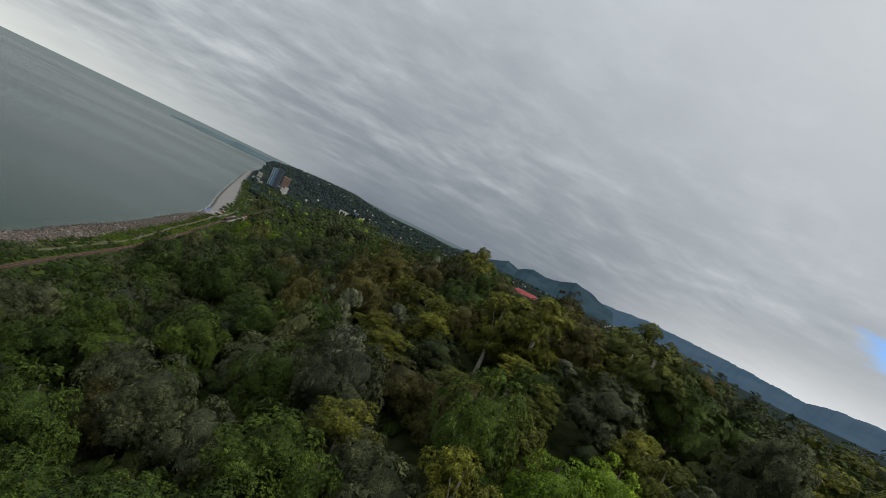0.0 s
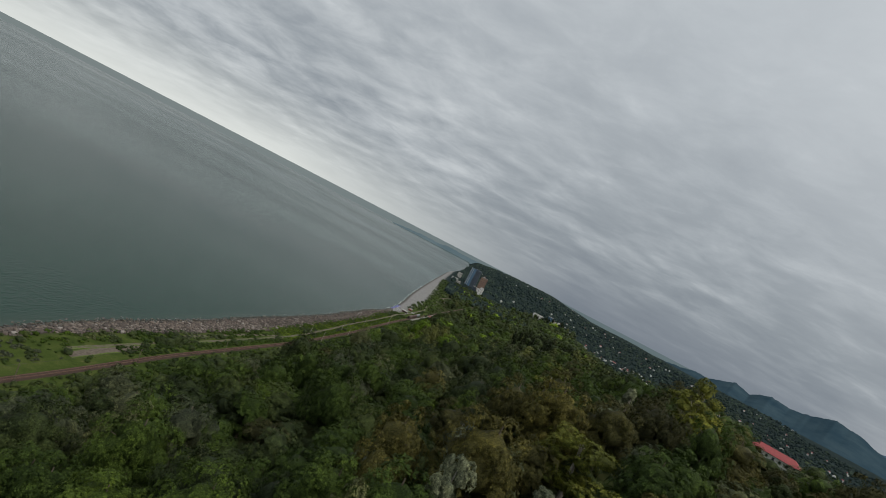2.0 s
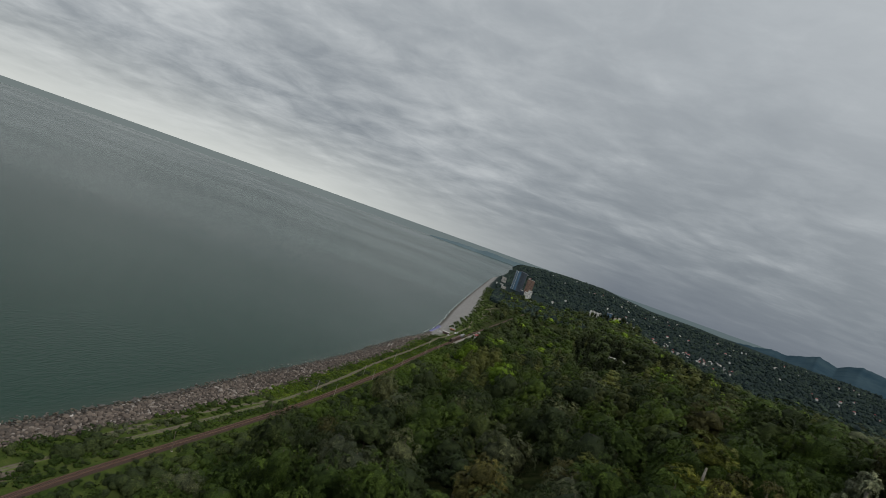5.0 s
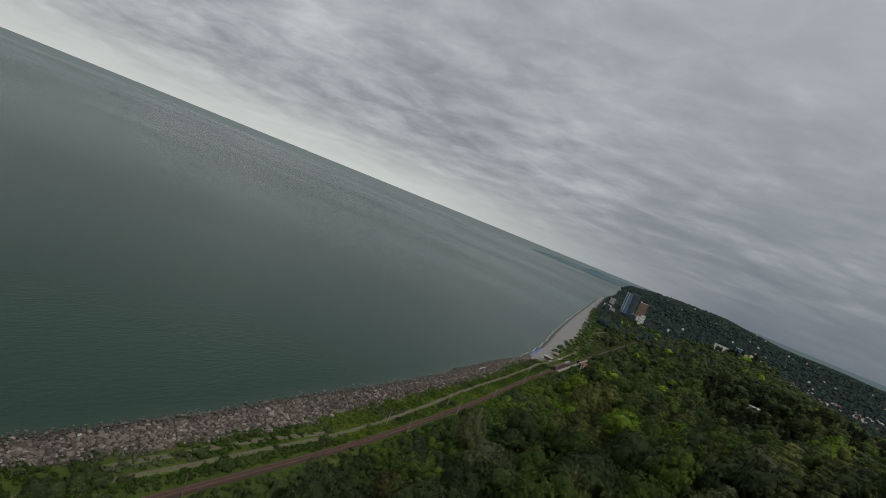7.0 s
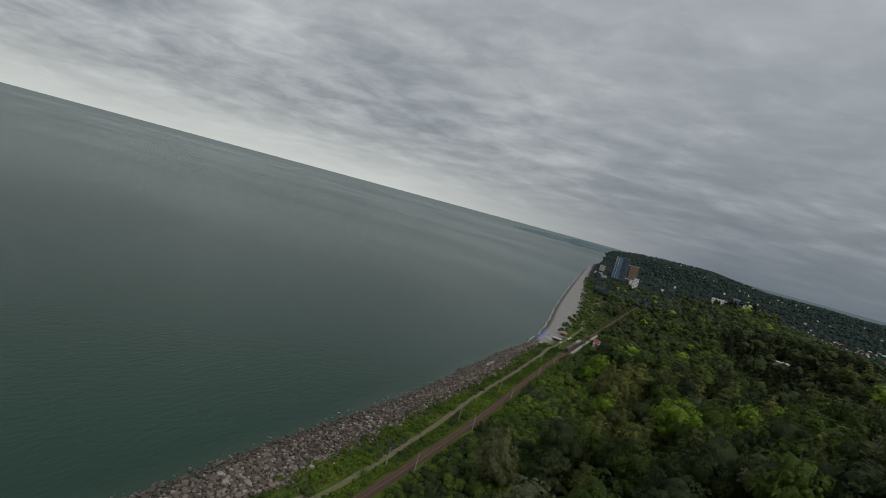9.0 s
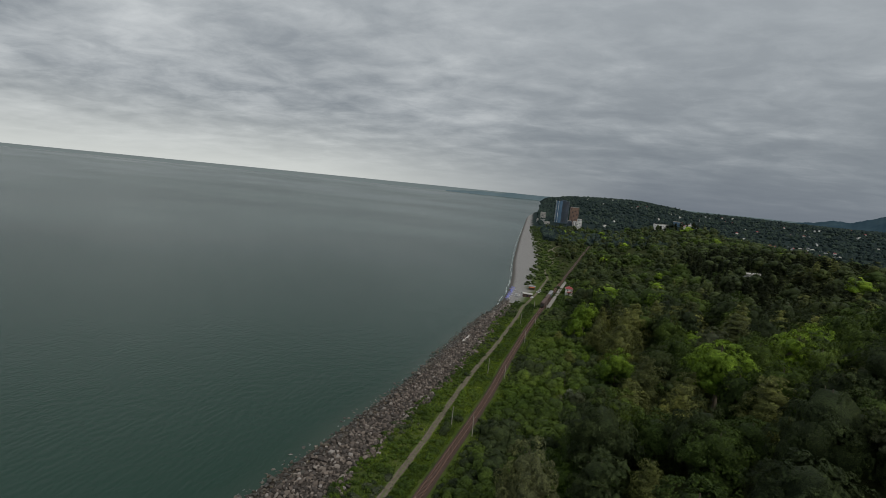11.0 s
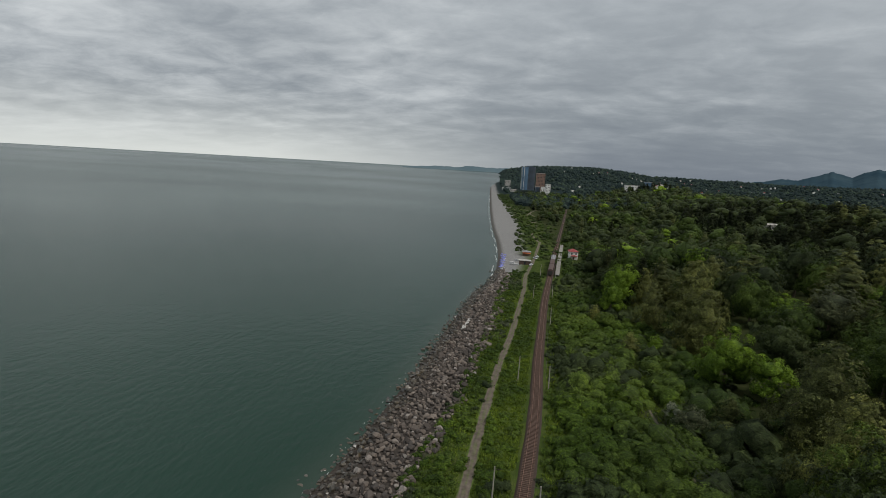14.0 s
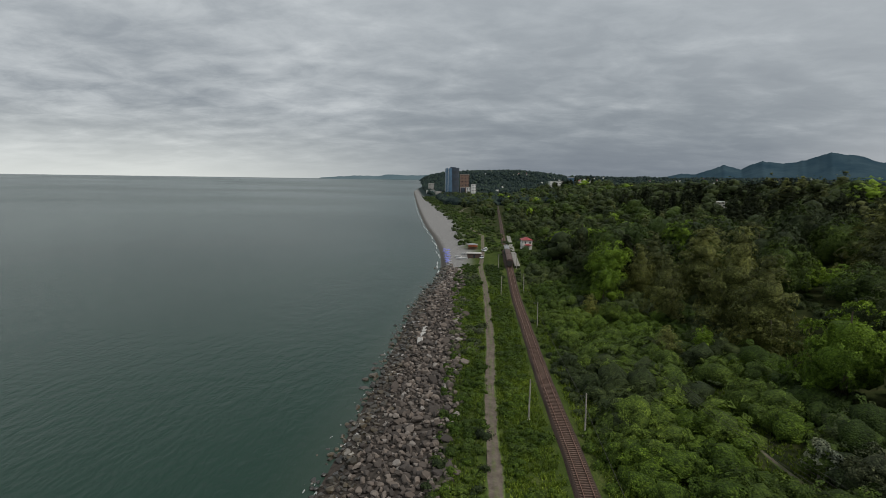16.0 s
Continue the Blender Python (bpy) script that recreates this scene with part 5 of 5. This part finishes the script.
def wire(name, a, b, sag, label, mat=STEEL, r=0.022):
    """One sagging wire as a single square tube."""
    a, b = Vector(a), Vector(b)
    side = (b - a).cross(Vector((0, 0, 1))).normalized()
    bm, last = bmesh.new(), None
    for k in range(13):
        f = k / 12
        p = a.lerp(b, f) - Vector((0, 0, sag * 4 * f * (1 - f)))
        ring = [bm.verts.new(p + side * r * u + Vector((0, 0, r * v))) for u, v in ((-1, -1), (1, -1), (1, 1), (-1, 1))]
        if last:
            for q in range(4):
                bm.faces.new((last[q], last[(q + 1) % 4], ring[(q + 1) % 4], ring[q]))
        else:
            bm.faces.new(ring[::-1])
        last = ring
    bm.faces.new(last)
    return tagged(part(name, bm, mat), label, "cable", "wires of the railway")


for a, b in zip(RIGHT_Y[:-1], RIGHT_Y[1:]):
    for dx_, dz_ in ((2.2, 12.4),):
        wire("contact_wire", (float(TRACK(a)) + dx_, a, dz_), (float(TRACK(b)) + dx_, b, dz_), 0.5, "thin dark overhead wire along the railway")
for k in range(4):
    wire("power_line", (-69 + k * 0.9, 583, 12.5), (-55 + k * 1.3, 522, 12.8 + 0.1 * k), 1.0, "thin grey power line above the shrubs", STEEL, 0.016)


def bogie(t, y, w=1.0):
    for dy_ in (-0.95, 0.95):
        for sx_ in (-0.76, 0.76):
            bm = bmesh.new()
            tube(bm, (sx_ - 0.07, y + dy_, 0.48), (sx_ + 0.07, y + dy_, 0.48), 0.48, 0.48, 14)
            part("wheel", bm, STEEL, t)
    part("bogie", box(bmesh.new(), -1.0, y - 1.6, 0.35, 1.0, y + 1.6, 0.85, 0.06), STEEL, t)


def rolling(name, y0, length, label, category, body_mat, engine=False):
    mid = y0 + length / 2
    x = float(TRACK(mid))
    turn = math.degrees(math.atan2(-float(TRACK(mid + 5) - TRACK(mid - 5)), 10))
    t = tagged(thing(name, x, mid, BED + 0.62, turn), label, category)
    L = length / 2 - 0.5
    part("body", box(bmesh.new(), -1.5, -L, 1.0, 1.5, L, 3.7, 0.12), body_mat, t)
    bm = bmesh.new()
    bmesh.ops.create_cone(bm, cap_ends=True, segments=20, radius1=1.55, radius2=1.55, depth=2 * L + 0.1, matrix=Matrix.Translation((0, 0, 3.55)) @ Matrix.Rotation(math.pi / 2, 4, "X") @ Matrix.Diagonal((1, 0.42, 1, 1)))
    part("roof", bm, GREYROOF if engine else body_mat, t)
    for k in range(int(length // 2.2)):
        yy = -L + 1.1 + k * 2.2
        for sx_ in (-1, 1):
            part("rib", box(bmesh.new(), sx_ * 1.5 - 0.05, yy - 0.06, 1.05, sx_ * 1.5 + 0.05, yy + 0.06, 3.6), STEEL if not engine else body_mat, t)
    bogie(t, -L + 2.6)
    bogie(t, L - 2.6)
    part("underframe", box(bmesh.new(), -1.25, -L, 0.8, 1.25, L, 1.05, 0.04), STEEL, t)
    for e in (-1, 1):
        part("end_wall", box(bmesh.new(), -1.3, e * L - 0.06, 1.2, 1.3, e * L + 0.06, 3.3, 0.03), STEEL, t, "dark end wall")
        for sx_ in (-0.85, 0.85):
            bm = tube(bmesh.new(), (sx_, e * L, 1.0), (sx_, e * (L + 0.5), 1.0), 0.12, 0.16, 8)
            part("buffer", bm, STEEL, t)
    if engine:
        for e in (-1, 1):
            part("windscreen", box(bmesh.new(), -1.2, e * (L + 0.065) - 0.02, 2.4, 1.2, e * (L + 0.065) + 0.02, 3.3), GLASS, t)
        for yy in (-4, 4):
            bm = bmesh.new()
            tube(bm, (-0.6, yy, 4.2), (-0.5, yy + 1.2, 4.9), 0.04, 0.04, 5)
            tube(bm, (0.6, yy, 4.2), (0.5, yy + 1.2, 4.9), 0.04, 0.04, 5)
            tube(bm, (-0.5, yy + 1.2, 4.9), (-0.4, yy, 5.6), 0.04, 0.04, 5)
            tube(bm, (0.5, yy + 1.2, 4.9), (0.4, yy, 5.6), 0.04, 0.04, 5)
            tube(bm, (-0.9, yy, 5.6), (0.9, yy, 5.6), 0.05, 0.05, 5)
            part("pantograph", bm, STEEL, t)
    return t


rolling("railway_wagon", 744, 22.0, "dark brown closed railway wagon on the track", "wagon", WAGON)
rolling("railway_wagon", 766.3, 17.0, "dark brown closed railway wagon behind the engine", "wagon", WAGON)
rolling("locomotive", 783.6, 19.0, "grey-green electric locomotive with roof pantographs", "locomotive", LOCO, True)

# platform
plat = ribbon("station_platform", lambda y: TRACK(y) + 4.4, 748, 885, 3, [(-1.6, 0.0), (-1.6, 0.95), (1.1, 0.95), (1.1, 0.0)], PAVING, BED - 0.1, None, 0, False)
tagged(plat, "narrow pale concrete station platform beside the rails", "platform", kind="structure")


# ---- buildings ----
def wall_box(t, w, l, h, mat, name="wall"):
    """Four walls with thickness under t."""
    for x0, y0, x1, y1 in ((-w / 2, -l / 2, w / 2, -l / 2 + 0.25), (-w / 2, l / 2 - 0.25, w / 2, l / 2), (-w / 2, -l / 2 + 0.25, -w / 2 + 0.25, l / 2 - 0.25), (w / 2 - 0.25, -l / 2 + 0.25, w / 2, l / 2 - 0.25)):
        part(name, box(bmesh.new(), x0, y0, -1.0, x1, y1, h), mat, t)


def hip_roof(w, l, h, rise, over=0.6, ridge=0.4):
    bm = bmesh.new()
    W_, L_ = w / 2 + over, l / 2 + over
    low_ = [bm.verts.new(p) for p in ((-W_, -L_, h), (W_, -L_, h), (W_, L_, h), (-W_, L_, h))]
    eave = [bm.verts.new((v.co.x, v.co.y, h + 0.15)) for v in low_]
    r0, r1 = bm.verts.new((0, -l / 2 * ridge, h + rise)), bm.verts.new((0, l / 2 * ridge, h + rise))
    bm.faces.new(low_[::-1])
    for k in range(4):
        bm.faces.new((low_[k], low_[(k + 1) % 4], eave[(k + 1) % 4], eave[k]))
    bm.faces.new((eave[0], eave[1], r0))
    bm.faces.new((eave[1], eave[2], r1, r0))
    bm.faces.new((eave[2], eave[3], r1))
    bm.faces.new((eave[3], eave[0], r0, r1))
    return bm


def windows(t, w, l, z, n_side, n_end, ww=0.9, hh=1.3, depth=0.06):
    for k in range(n_side):
        y = -l / 2 + l * (k + 0.5) / n_side
        for s in (-1, 1):
            win = part("window", box(bmesh.new(), s * (w / 2 + 0.02) - depth, y - ww / 2 - 0.1, z - 0.1, s * (w / 2 + 0.02) + depth, y + ww / 2 + 0.1, z + hh + 0.1), WHITE, t)
            part("pane", box(bmesh.new(), s * (w / 2 + 0.05) - depth, y - ww / 2, z, s * (w / 2 + 0.05) + depth, y + ww / 2, z + hh), GLASS, win)
    for k in range(n_end):
        x = -w / 2 + w * (k + 0.5) / n_end
        for s in (-1, 1):
            win = part("window", box(bmesh.new(), x - ww / 2 - 0.1, s * (l / 2 + 0.02) - depth, z - 0.1, x + ww / 2 + 0.1, s * (l / 2 + 0.02) + depth, z + hh + 0.1), WHITE, t)
            part("pane", box(bmesh.new(), x - ww / 2, s * (l / 2 + 0.05) - depth, z, x + ww / 2, s * (l / 2 + 0.05) + depth, z + hh), GLASS, win)


t = tagged(thing("station_house", -63.5, 818, float(ground(-63.5, 818)), 8), "small white two-storey station house with red hipped roof", "house")
wall_box(t, 6.0, 6.5, 6.0, WHITE)
part("roof", hip_roof(6.0, 6.5, 6.0, 1.8), REDROOF, t)
part("porch_roof", hip_roof(4.0, 2.6, 0, 0.8, 0.3), REDROOF, t, "small red porch roof").matrix_basis = pose(0, -4.3, 3.0)
windows(t, 6.0, 6.5, 3.9, 2, 2)
windows(t, 6.0, 6.5, 1.0, 2, 0)
part("door", box(bmesh.new(), -0.5, -3.36, 0, 0.5, -3.2, 2.1), WOOD, t)
for s in (-1.8, 1.8):
    part("porch_post", tube(bmesh.new(), (s, -5.4, -1), (s, -5.4, 3.0), 0.12, 0.12, 8), WHITE, t)

t = tagged(thing("hill_house", 200, 391, float(ground(200, 391)), 56), "white two-storey house with long red roof among trees", "house")
wall_box(t, 11, 24, 6.5, WHITE)
part("roof", hip_roof(11, 24, 6.5, 3.6, 0.9, 0.75), REDROOF, t)
windows(t, 11, 24, 1.0, 7, 3, 1.2, 1.7)
windows(t, 11, 24, 4.0, 7, 3, 1.2, 1.7)
for yy in (-4, 5):
    part("chimney", box(bmesh.new(), 1.4, yy - 0.4, 7.5, 2.2, yy + 0.4, 10.2, 0.04), REDROOF, t)

t = tagged(thing("beach_cafe", -98, 830, float(ground(-98, 830)), 4), "small beach hut with an orange awning", "beach hut")
wall_box(t, 6, 5, 2.9, WOOD)
part("roof", hip_roof(6, 5, 2.9, 0.9, 0.5), GREYROOF, t)
bm = box(bmesh.new(), -3.0, -5.0, 2.3, 3.0, -2.5, 2.5, 0.05)
part("awning", bm, ORANGE, t, "bright orange awning")
for s in (-2.8, 2.8):
    part("awning_post", tube(bmesh.new(), (s, -4.8, -1), (s, -4.8, 2.3), 0.06, 0.06, 6), WOOD, t)
t = tagged(thing("beach_cafe", -98, 792, float(ground(-98, 792)), 2), "low beach hut with pale flat roof and brown walls", "beach hut")
wall_box(t, 8, 5, 2.7, WAGON)
part("roof", box(bmesh.new(), -4.4, -2.9, 2.7, 4.4, 2.9, 2.95, 0.04), CONCRETE, t)
part("door", box(bmesh.new(), -0.5, -2.56, 0, 0.5, -2.45, 2.0), GLASS, t)


def boat(x, y, turn, l=6.0):
    t = tagged(thing("rowing_boat", x, y, float(ground(x, y)) + 0.02, turn), "white boat drawn up on the shingle beach", "boat", "boats on the beach")
    bm = bmesh.new()
    prof = ((-0.5, 0.78), (-0.3, 1.0), (0.1, 1.0), (0.35, 0.7), (0.5, 0.04))
    rows_ = []
    for f, wd in prof:
        rows_.append([bm.verts.new((sx_ * wd * ww, f * l, zz)) for sx_, ww, zz in ((-1, 1.0, 0.95), (-1, 0.62, 0.12), (1, 0.62, 0.12), (1, 1.0, 0.95))])
    for a, b in zip(rows_[:-1], rows_[1:]):
        for k in range(3):
            bm.faces.new((a[k], a[k + 1], b[k + 1], b[k]))
    bm.faces.new(rows_[0])
    bm.faces.new(rows_[-1][::-1])
    part("hull", bm, CARPAINT, t)
    part("deck", box(bmesh.new(), -0.8, -l * 0.45, 0.62, 0.8, l * 0.25, 0.72, 0.03), WHITE, t)
    for yy in (-1.4, 0.2):
        part("thwart", box(bmesh.new(), -0.9, yy - 0.15, 0.75, 0.9, yy + 0.15, 0.82), WOOD, t)


boat(-105.5, 789, 80, 7)
boat(-107.5, 797, 70, 4.5)
boat(-103, 806, 95, 5)


def parasol(x, y):
    t = tagged(thing("beach_parasol", x, y, float(ground(x, y))), "open violet-blue beach parasol on the shingle", "parasol", "parasols on the beach")
    part("pole", tube(bmesh.new(), (0, 0, -0.4), (0, 0, 2.3), 0.035, 0.03, 6), WHITE, t)
    bm = bmesh.new()
    bmesh.ops.create_cone(bm, cap_ends=False, segments=8, radius1=1.35, radius2=0.04, depth=0.55, matrix=Matrix.Translation((0, 0, 2.15)))
    bmesh.ops.solidify(bm, geom=bm.faces[:], thickness=0.03)
    part("canopy", bm, BLUECLOTH, t)
    l = tagged(thing("sun_lounger", x + 1.2, y + 0.4, float(ground(x + 1.2, y + 0.4)), RNG.uniform(60, 110)), "pale plastic sun lounger beside a parasol", "lounger", "loungers on the beach")
    part("bed", box(bmesh.new(), -0.32, -0.6, 0.28, 0.32, 0.75, 0.36, 0.02), CARPAINT, l)
    part("backrest", box(bmesh.new(), -0.32, -0.05, -0.03, 0.32, 0.6, 0.03, 0.02), BLUECLOTH, l).matrix_basis = pose(0, 0.72, 0.34, 35)
    for sx_ in (-0.27, 0.27):
        for yy in (-0.5, 0.6):
            part("leg", box(bmesh.new(), sx_ - 0.03, yy - 0.03, -0.08, sx_ + 0.03, yy + 0.03, 0.28), CARPAINT, l)


for k in range(13):
    y = 774 + k * 4.4
    parasol(float(SHORE(y)) + 3.0 + RNG.uniform(-0.8, 0.8) + (k % 2) * 1.6, y)


def car(x, y, turn, mat=CARPAINT):
    t = tagged(thing("parked_car", x, y, float(ground(x, y)) + 0.15, turn), "white car parked beside the dirt lane", "car", "parked cars")
    part("body", box(bmesh.new(), -0.86, -2.1, 0.3, 0.86, 2.1, 0.9, 0.12), mat, t)
    bm = box(bmesh.new(), -0.76, -1.3, 0.88, 0.76, 1.0, 1.45)
    for v in bm.verts:
        if v.co.z > 1.2:
            v.co.x *= 0.82
            v.co.y *= 0.72
    part("cabin", bm, GLASS, t)
    part("roof", box(bmesh.new(), -0.62, -0.9, 1.44, 0.62, 0.7, 1.5, 0.02), mat, t)
    for sx_ in (-0.8, 0.8):
        for yy in (-1.3, 1.3):
            w_ = part("wheel", tube(bmesh.new(), (sx_ - 0.1, yy, 0.32), (sx_ + 0.1, yy, 0.32), 0.32, 0.32, 14), STEEL, t)


car(-89.5, 822, 10)
car(-93.5, 787, -20)
car(-91, 815, 30)

# sandy paths through the dunes behind the beach
def dune_path(pts, y0, y1, w):
    ob = dirt_ribbon("dune_path", line(pts), y0, y1, (-w, -w * 0.7, 0, w * 0.7, w), (-0.2, 0.1, 0.12, 0.1, -0.2), (0.9, 0.15, 0.0, 0.15, 0.9))
    tagged(ob, "sandy footpath winding through green dunes", "path", kind="structure")


def along(f, y):
    return (float(CREST(y)) * (1 - f) + float(TRACK(y)) * f, y)


dune_path([along(f, y) for f, y in ((0.5, 900), (0.3, 960), (0.42, 1040), (0.22, 1140), (0.36, 1240), (0.15, 1340), (0.3, 1460), (0.2, 1560))], 905, 1550, 1.5)
dune_path([along(f, y) for f, y in ((0.1, 1020), (0.3, 1060), (0.5, 1110), (0.35, 1200), (0.55, 1300))], 1025, 1295, 1.2)
dune_path([along(f, y) for f, y in ((0.02, 1180), (0.12, 1250), (0.05, 1350), (0.14, 1450))], 1185, 1445, 1.3)

# seafront tower and its neighbours
t = tagged(thing("glass_tower", -127, 1950, 13), "tall curved hotel tower of blue and grey glass", "tower block")
bm = bmesh.new()
segs = 28
for half, mat, a0, a1 in (("blue_glass", BLUEGLASS, 90, 268), ("grey_glass", GREYGLASS, -92, 90)):
    bm = bmesh.new()
    ring = [(20 * math.cos(radians(a0 + (a1 - a0) * k / segs)), 13 * math.sin(radians(a0 + (a1 - a0) * k / segs))) for k in range(segs + 1)]
    top_z = 66 if half == "grey_glass" else 64
    lo_ = [bm.verts.new((x, y, -2)) for x, y in ring]
    hi_ = [bm.verts.new((x, y, top_z)) for x, y in ring]
    for k in range(segs):
        bm.faces.new((lo_[k], lo_[k + 1], hi_[k + 1], hi_[k]))
    bm.faces.new((lo_[0], hi_[0], hi_[-1], lo_[-1]))
    bm.faces.new(hi_)
    part(half, bm, mat, t)
for k in range(11):
    a = radians(172 + k * 9)
    x, y = 20.1 * math.cos(a), 13.1 * math.sin(a)
    part("fin", box(bmesh.new(), x - 0.6, y - 0.6, -1, x + 0.6, y + 0.6, 65), WHITE if k in (1, 2, 4, 7) else BLUEGLASS, t)
for k in range(19):
    bm = bmesh.new()
    for w_, z_ in ((20.3, 0), (20.3, 0.6)):
        ring = [bm.verts.new((w_ * math.cos(radians(q)), (w_ - 7) * math.sin(radians(q)), 3 + k * 3.3 + z_)) for q in range(-88, 89, 11)]
        bm.faces.new(ring if z_ else ring[::-1])
    bm.verts.ensure_lookup_table()
    n_ = len(bm.verts) // 2
    for q in range(n_ - 1):
        bm.faces.new((bm.verts[q], bm.verts[q + 1], bm.verts[n_ + q + 1], bm.verts[n_ + q]))
    part("floor_band", bm, STEEL, t)
part("roof_cap", box(bmesh.new(), -6, -5, 64, 10, 5, 68, 0.3), GREYGLASS, t)


def block(name, x, y, w, l, h, mat, label, turn=0, floors=0):
    t = tagged(thing(name, x, y, float(ground(x, y)), turn), label, "apartment block")
    part("wall", box(bmesh.new(), -w / 2, -l / 2, -3, w / 2, l / 2, h), mat, t)
    part("roof", box(bmesh.new(), -w / 2 - 0.4, -l / 2 - 0.4, h, w / 2 + 0.4, l / 2 + 0.4, h + 0.8), CONCRETE, t)
    for k in range(floors):
        z = 2.0 + k * (h - 2) / floors
        n = max(2, int(w / 4))
        for q in range(n):
            cx = -w / 2 + w * (q + 0.5) / n
            part("window", box(bmesh.new(), cx - 1.1, -l / 2 - 0.1, z, cx + 1.1, -l / 2 + 0.05, z + 1.5), GLASS, t)
    return t


block("apartment_block", -91, 2010, 26, 18, 52, BROWNWALL, "tall brown apartment block behind the glass tower", 4, 12)
block("apartment_block", -70, 1800, 12, 12, 30, WHITE, "white apartment block with dark windows", 6, 7)
block("apartment_block", -83, 1825, 10, 14, 21, WHITE, "white apartment block with dark windows", 3, 6)
block("apartment_block", -97, 1830, 12, 14, 20, GREYGLASS, "dark grey apartment block", 3, 5)
block("apartment_block", -196, 2120, 18, 14, 26, CONCRETE, "grey concrete apartment block by the beach", 5, 6)
block("low_building", -190, 1980, 26, 12, 9, WHITE, "low white seafront building", 8, 2)
block("low_building", -165, 1900, 16, 10, 7, CONCRETE, "low pale seafront building", 12, 1)
block("low_building", 136, 1780, 34, 12, 13, WHITE, "low white hillside building", 10, 2)
block("low_building", 178, 1800, 16, 12, 12, BLUEGLASS, "low pale blue hillside building", 10, 2)
block("low_building", -60, 1725, 20, 12, 6, WHITE, "low white building among trees", 15, 1)
block("low_building", 122, 948, 20, 12, 5, CONCRETE, "flat-roofed grey building in a woodland clearing", 20, 1)
block("low_building", 112, 936, 7, 4, 2.6, WHITE, "small white shed in a woodland clearing", 35, 0)


def village_house(k):
    w, l, h = RNG.uniform(5, 8), RNG.uniform(6, 10), RNG.uniform(3.2, 5.5)
    t = tagged(thing("village_house"), ("white hillside house with a red roof", "white hillside house with a grey roof", "pale hillside house with a light roof")[k % 3], "house", "houses on the far hills")
    part("wall", box(bmesh.new(), -w / 2, -l / 2, -5, w / 2, l / 2, h), WHITE, t)
    part("roof", hip_roof(w, l, h, 2.4, 0.5, 0.5), (REDROOF, GREYROOF, CONCRETE)[k % 3], t)
    return t


HOUSES = [village_house(k) for k in range(6)]
placed = 0
while placed < 230:
    q = RNG.uniform()
    if q < 0.2:
        turn, r = radians(RNG.uniform(1, 11)), 1500 + RNG.normal(0, 90)
    elif q < 0.42:
        turn, r = radians(RNG.uniform(12, 22)), 1580 + RNG.normal(0, 110)
    else:
        turn, r = radians(RNG.uniform(-3, 44)), RNG.uniform(1900, 3600)
    x, y = MID[0] + r * math.sin(turn), MID[1] + r * math.cos(turn)
    if (x + 70) ** 2 + (y - 1800) ** 2 < 250**2 and RNG.uniform() < 0.7:
        continue
    if x < float(CREST(y)) + 60:
        continue
    m_ = pose(x, y, float(ground(x, y)) + 1.6, 0, 0, RNG.uniform(0, 360))
    if placed < len(HOUSES):
        HOUSES[placed].matrix_basis = m_
    else:
        copy_thing(HOUSES[placed % len(HOUSES)], m_)
    placed += 1
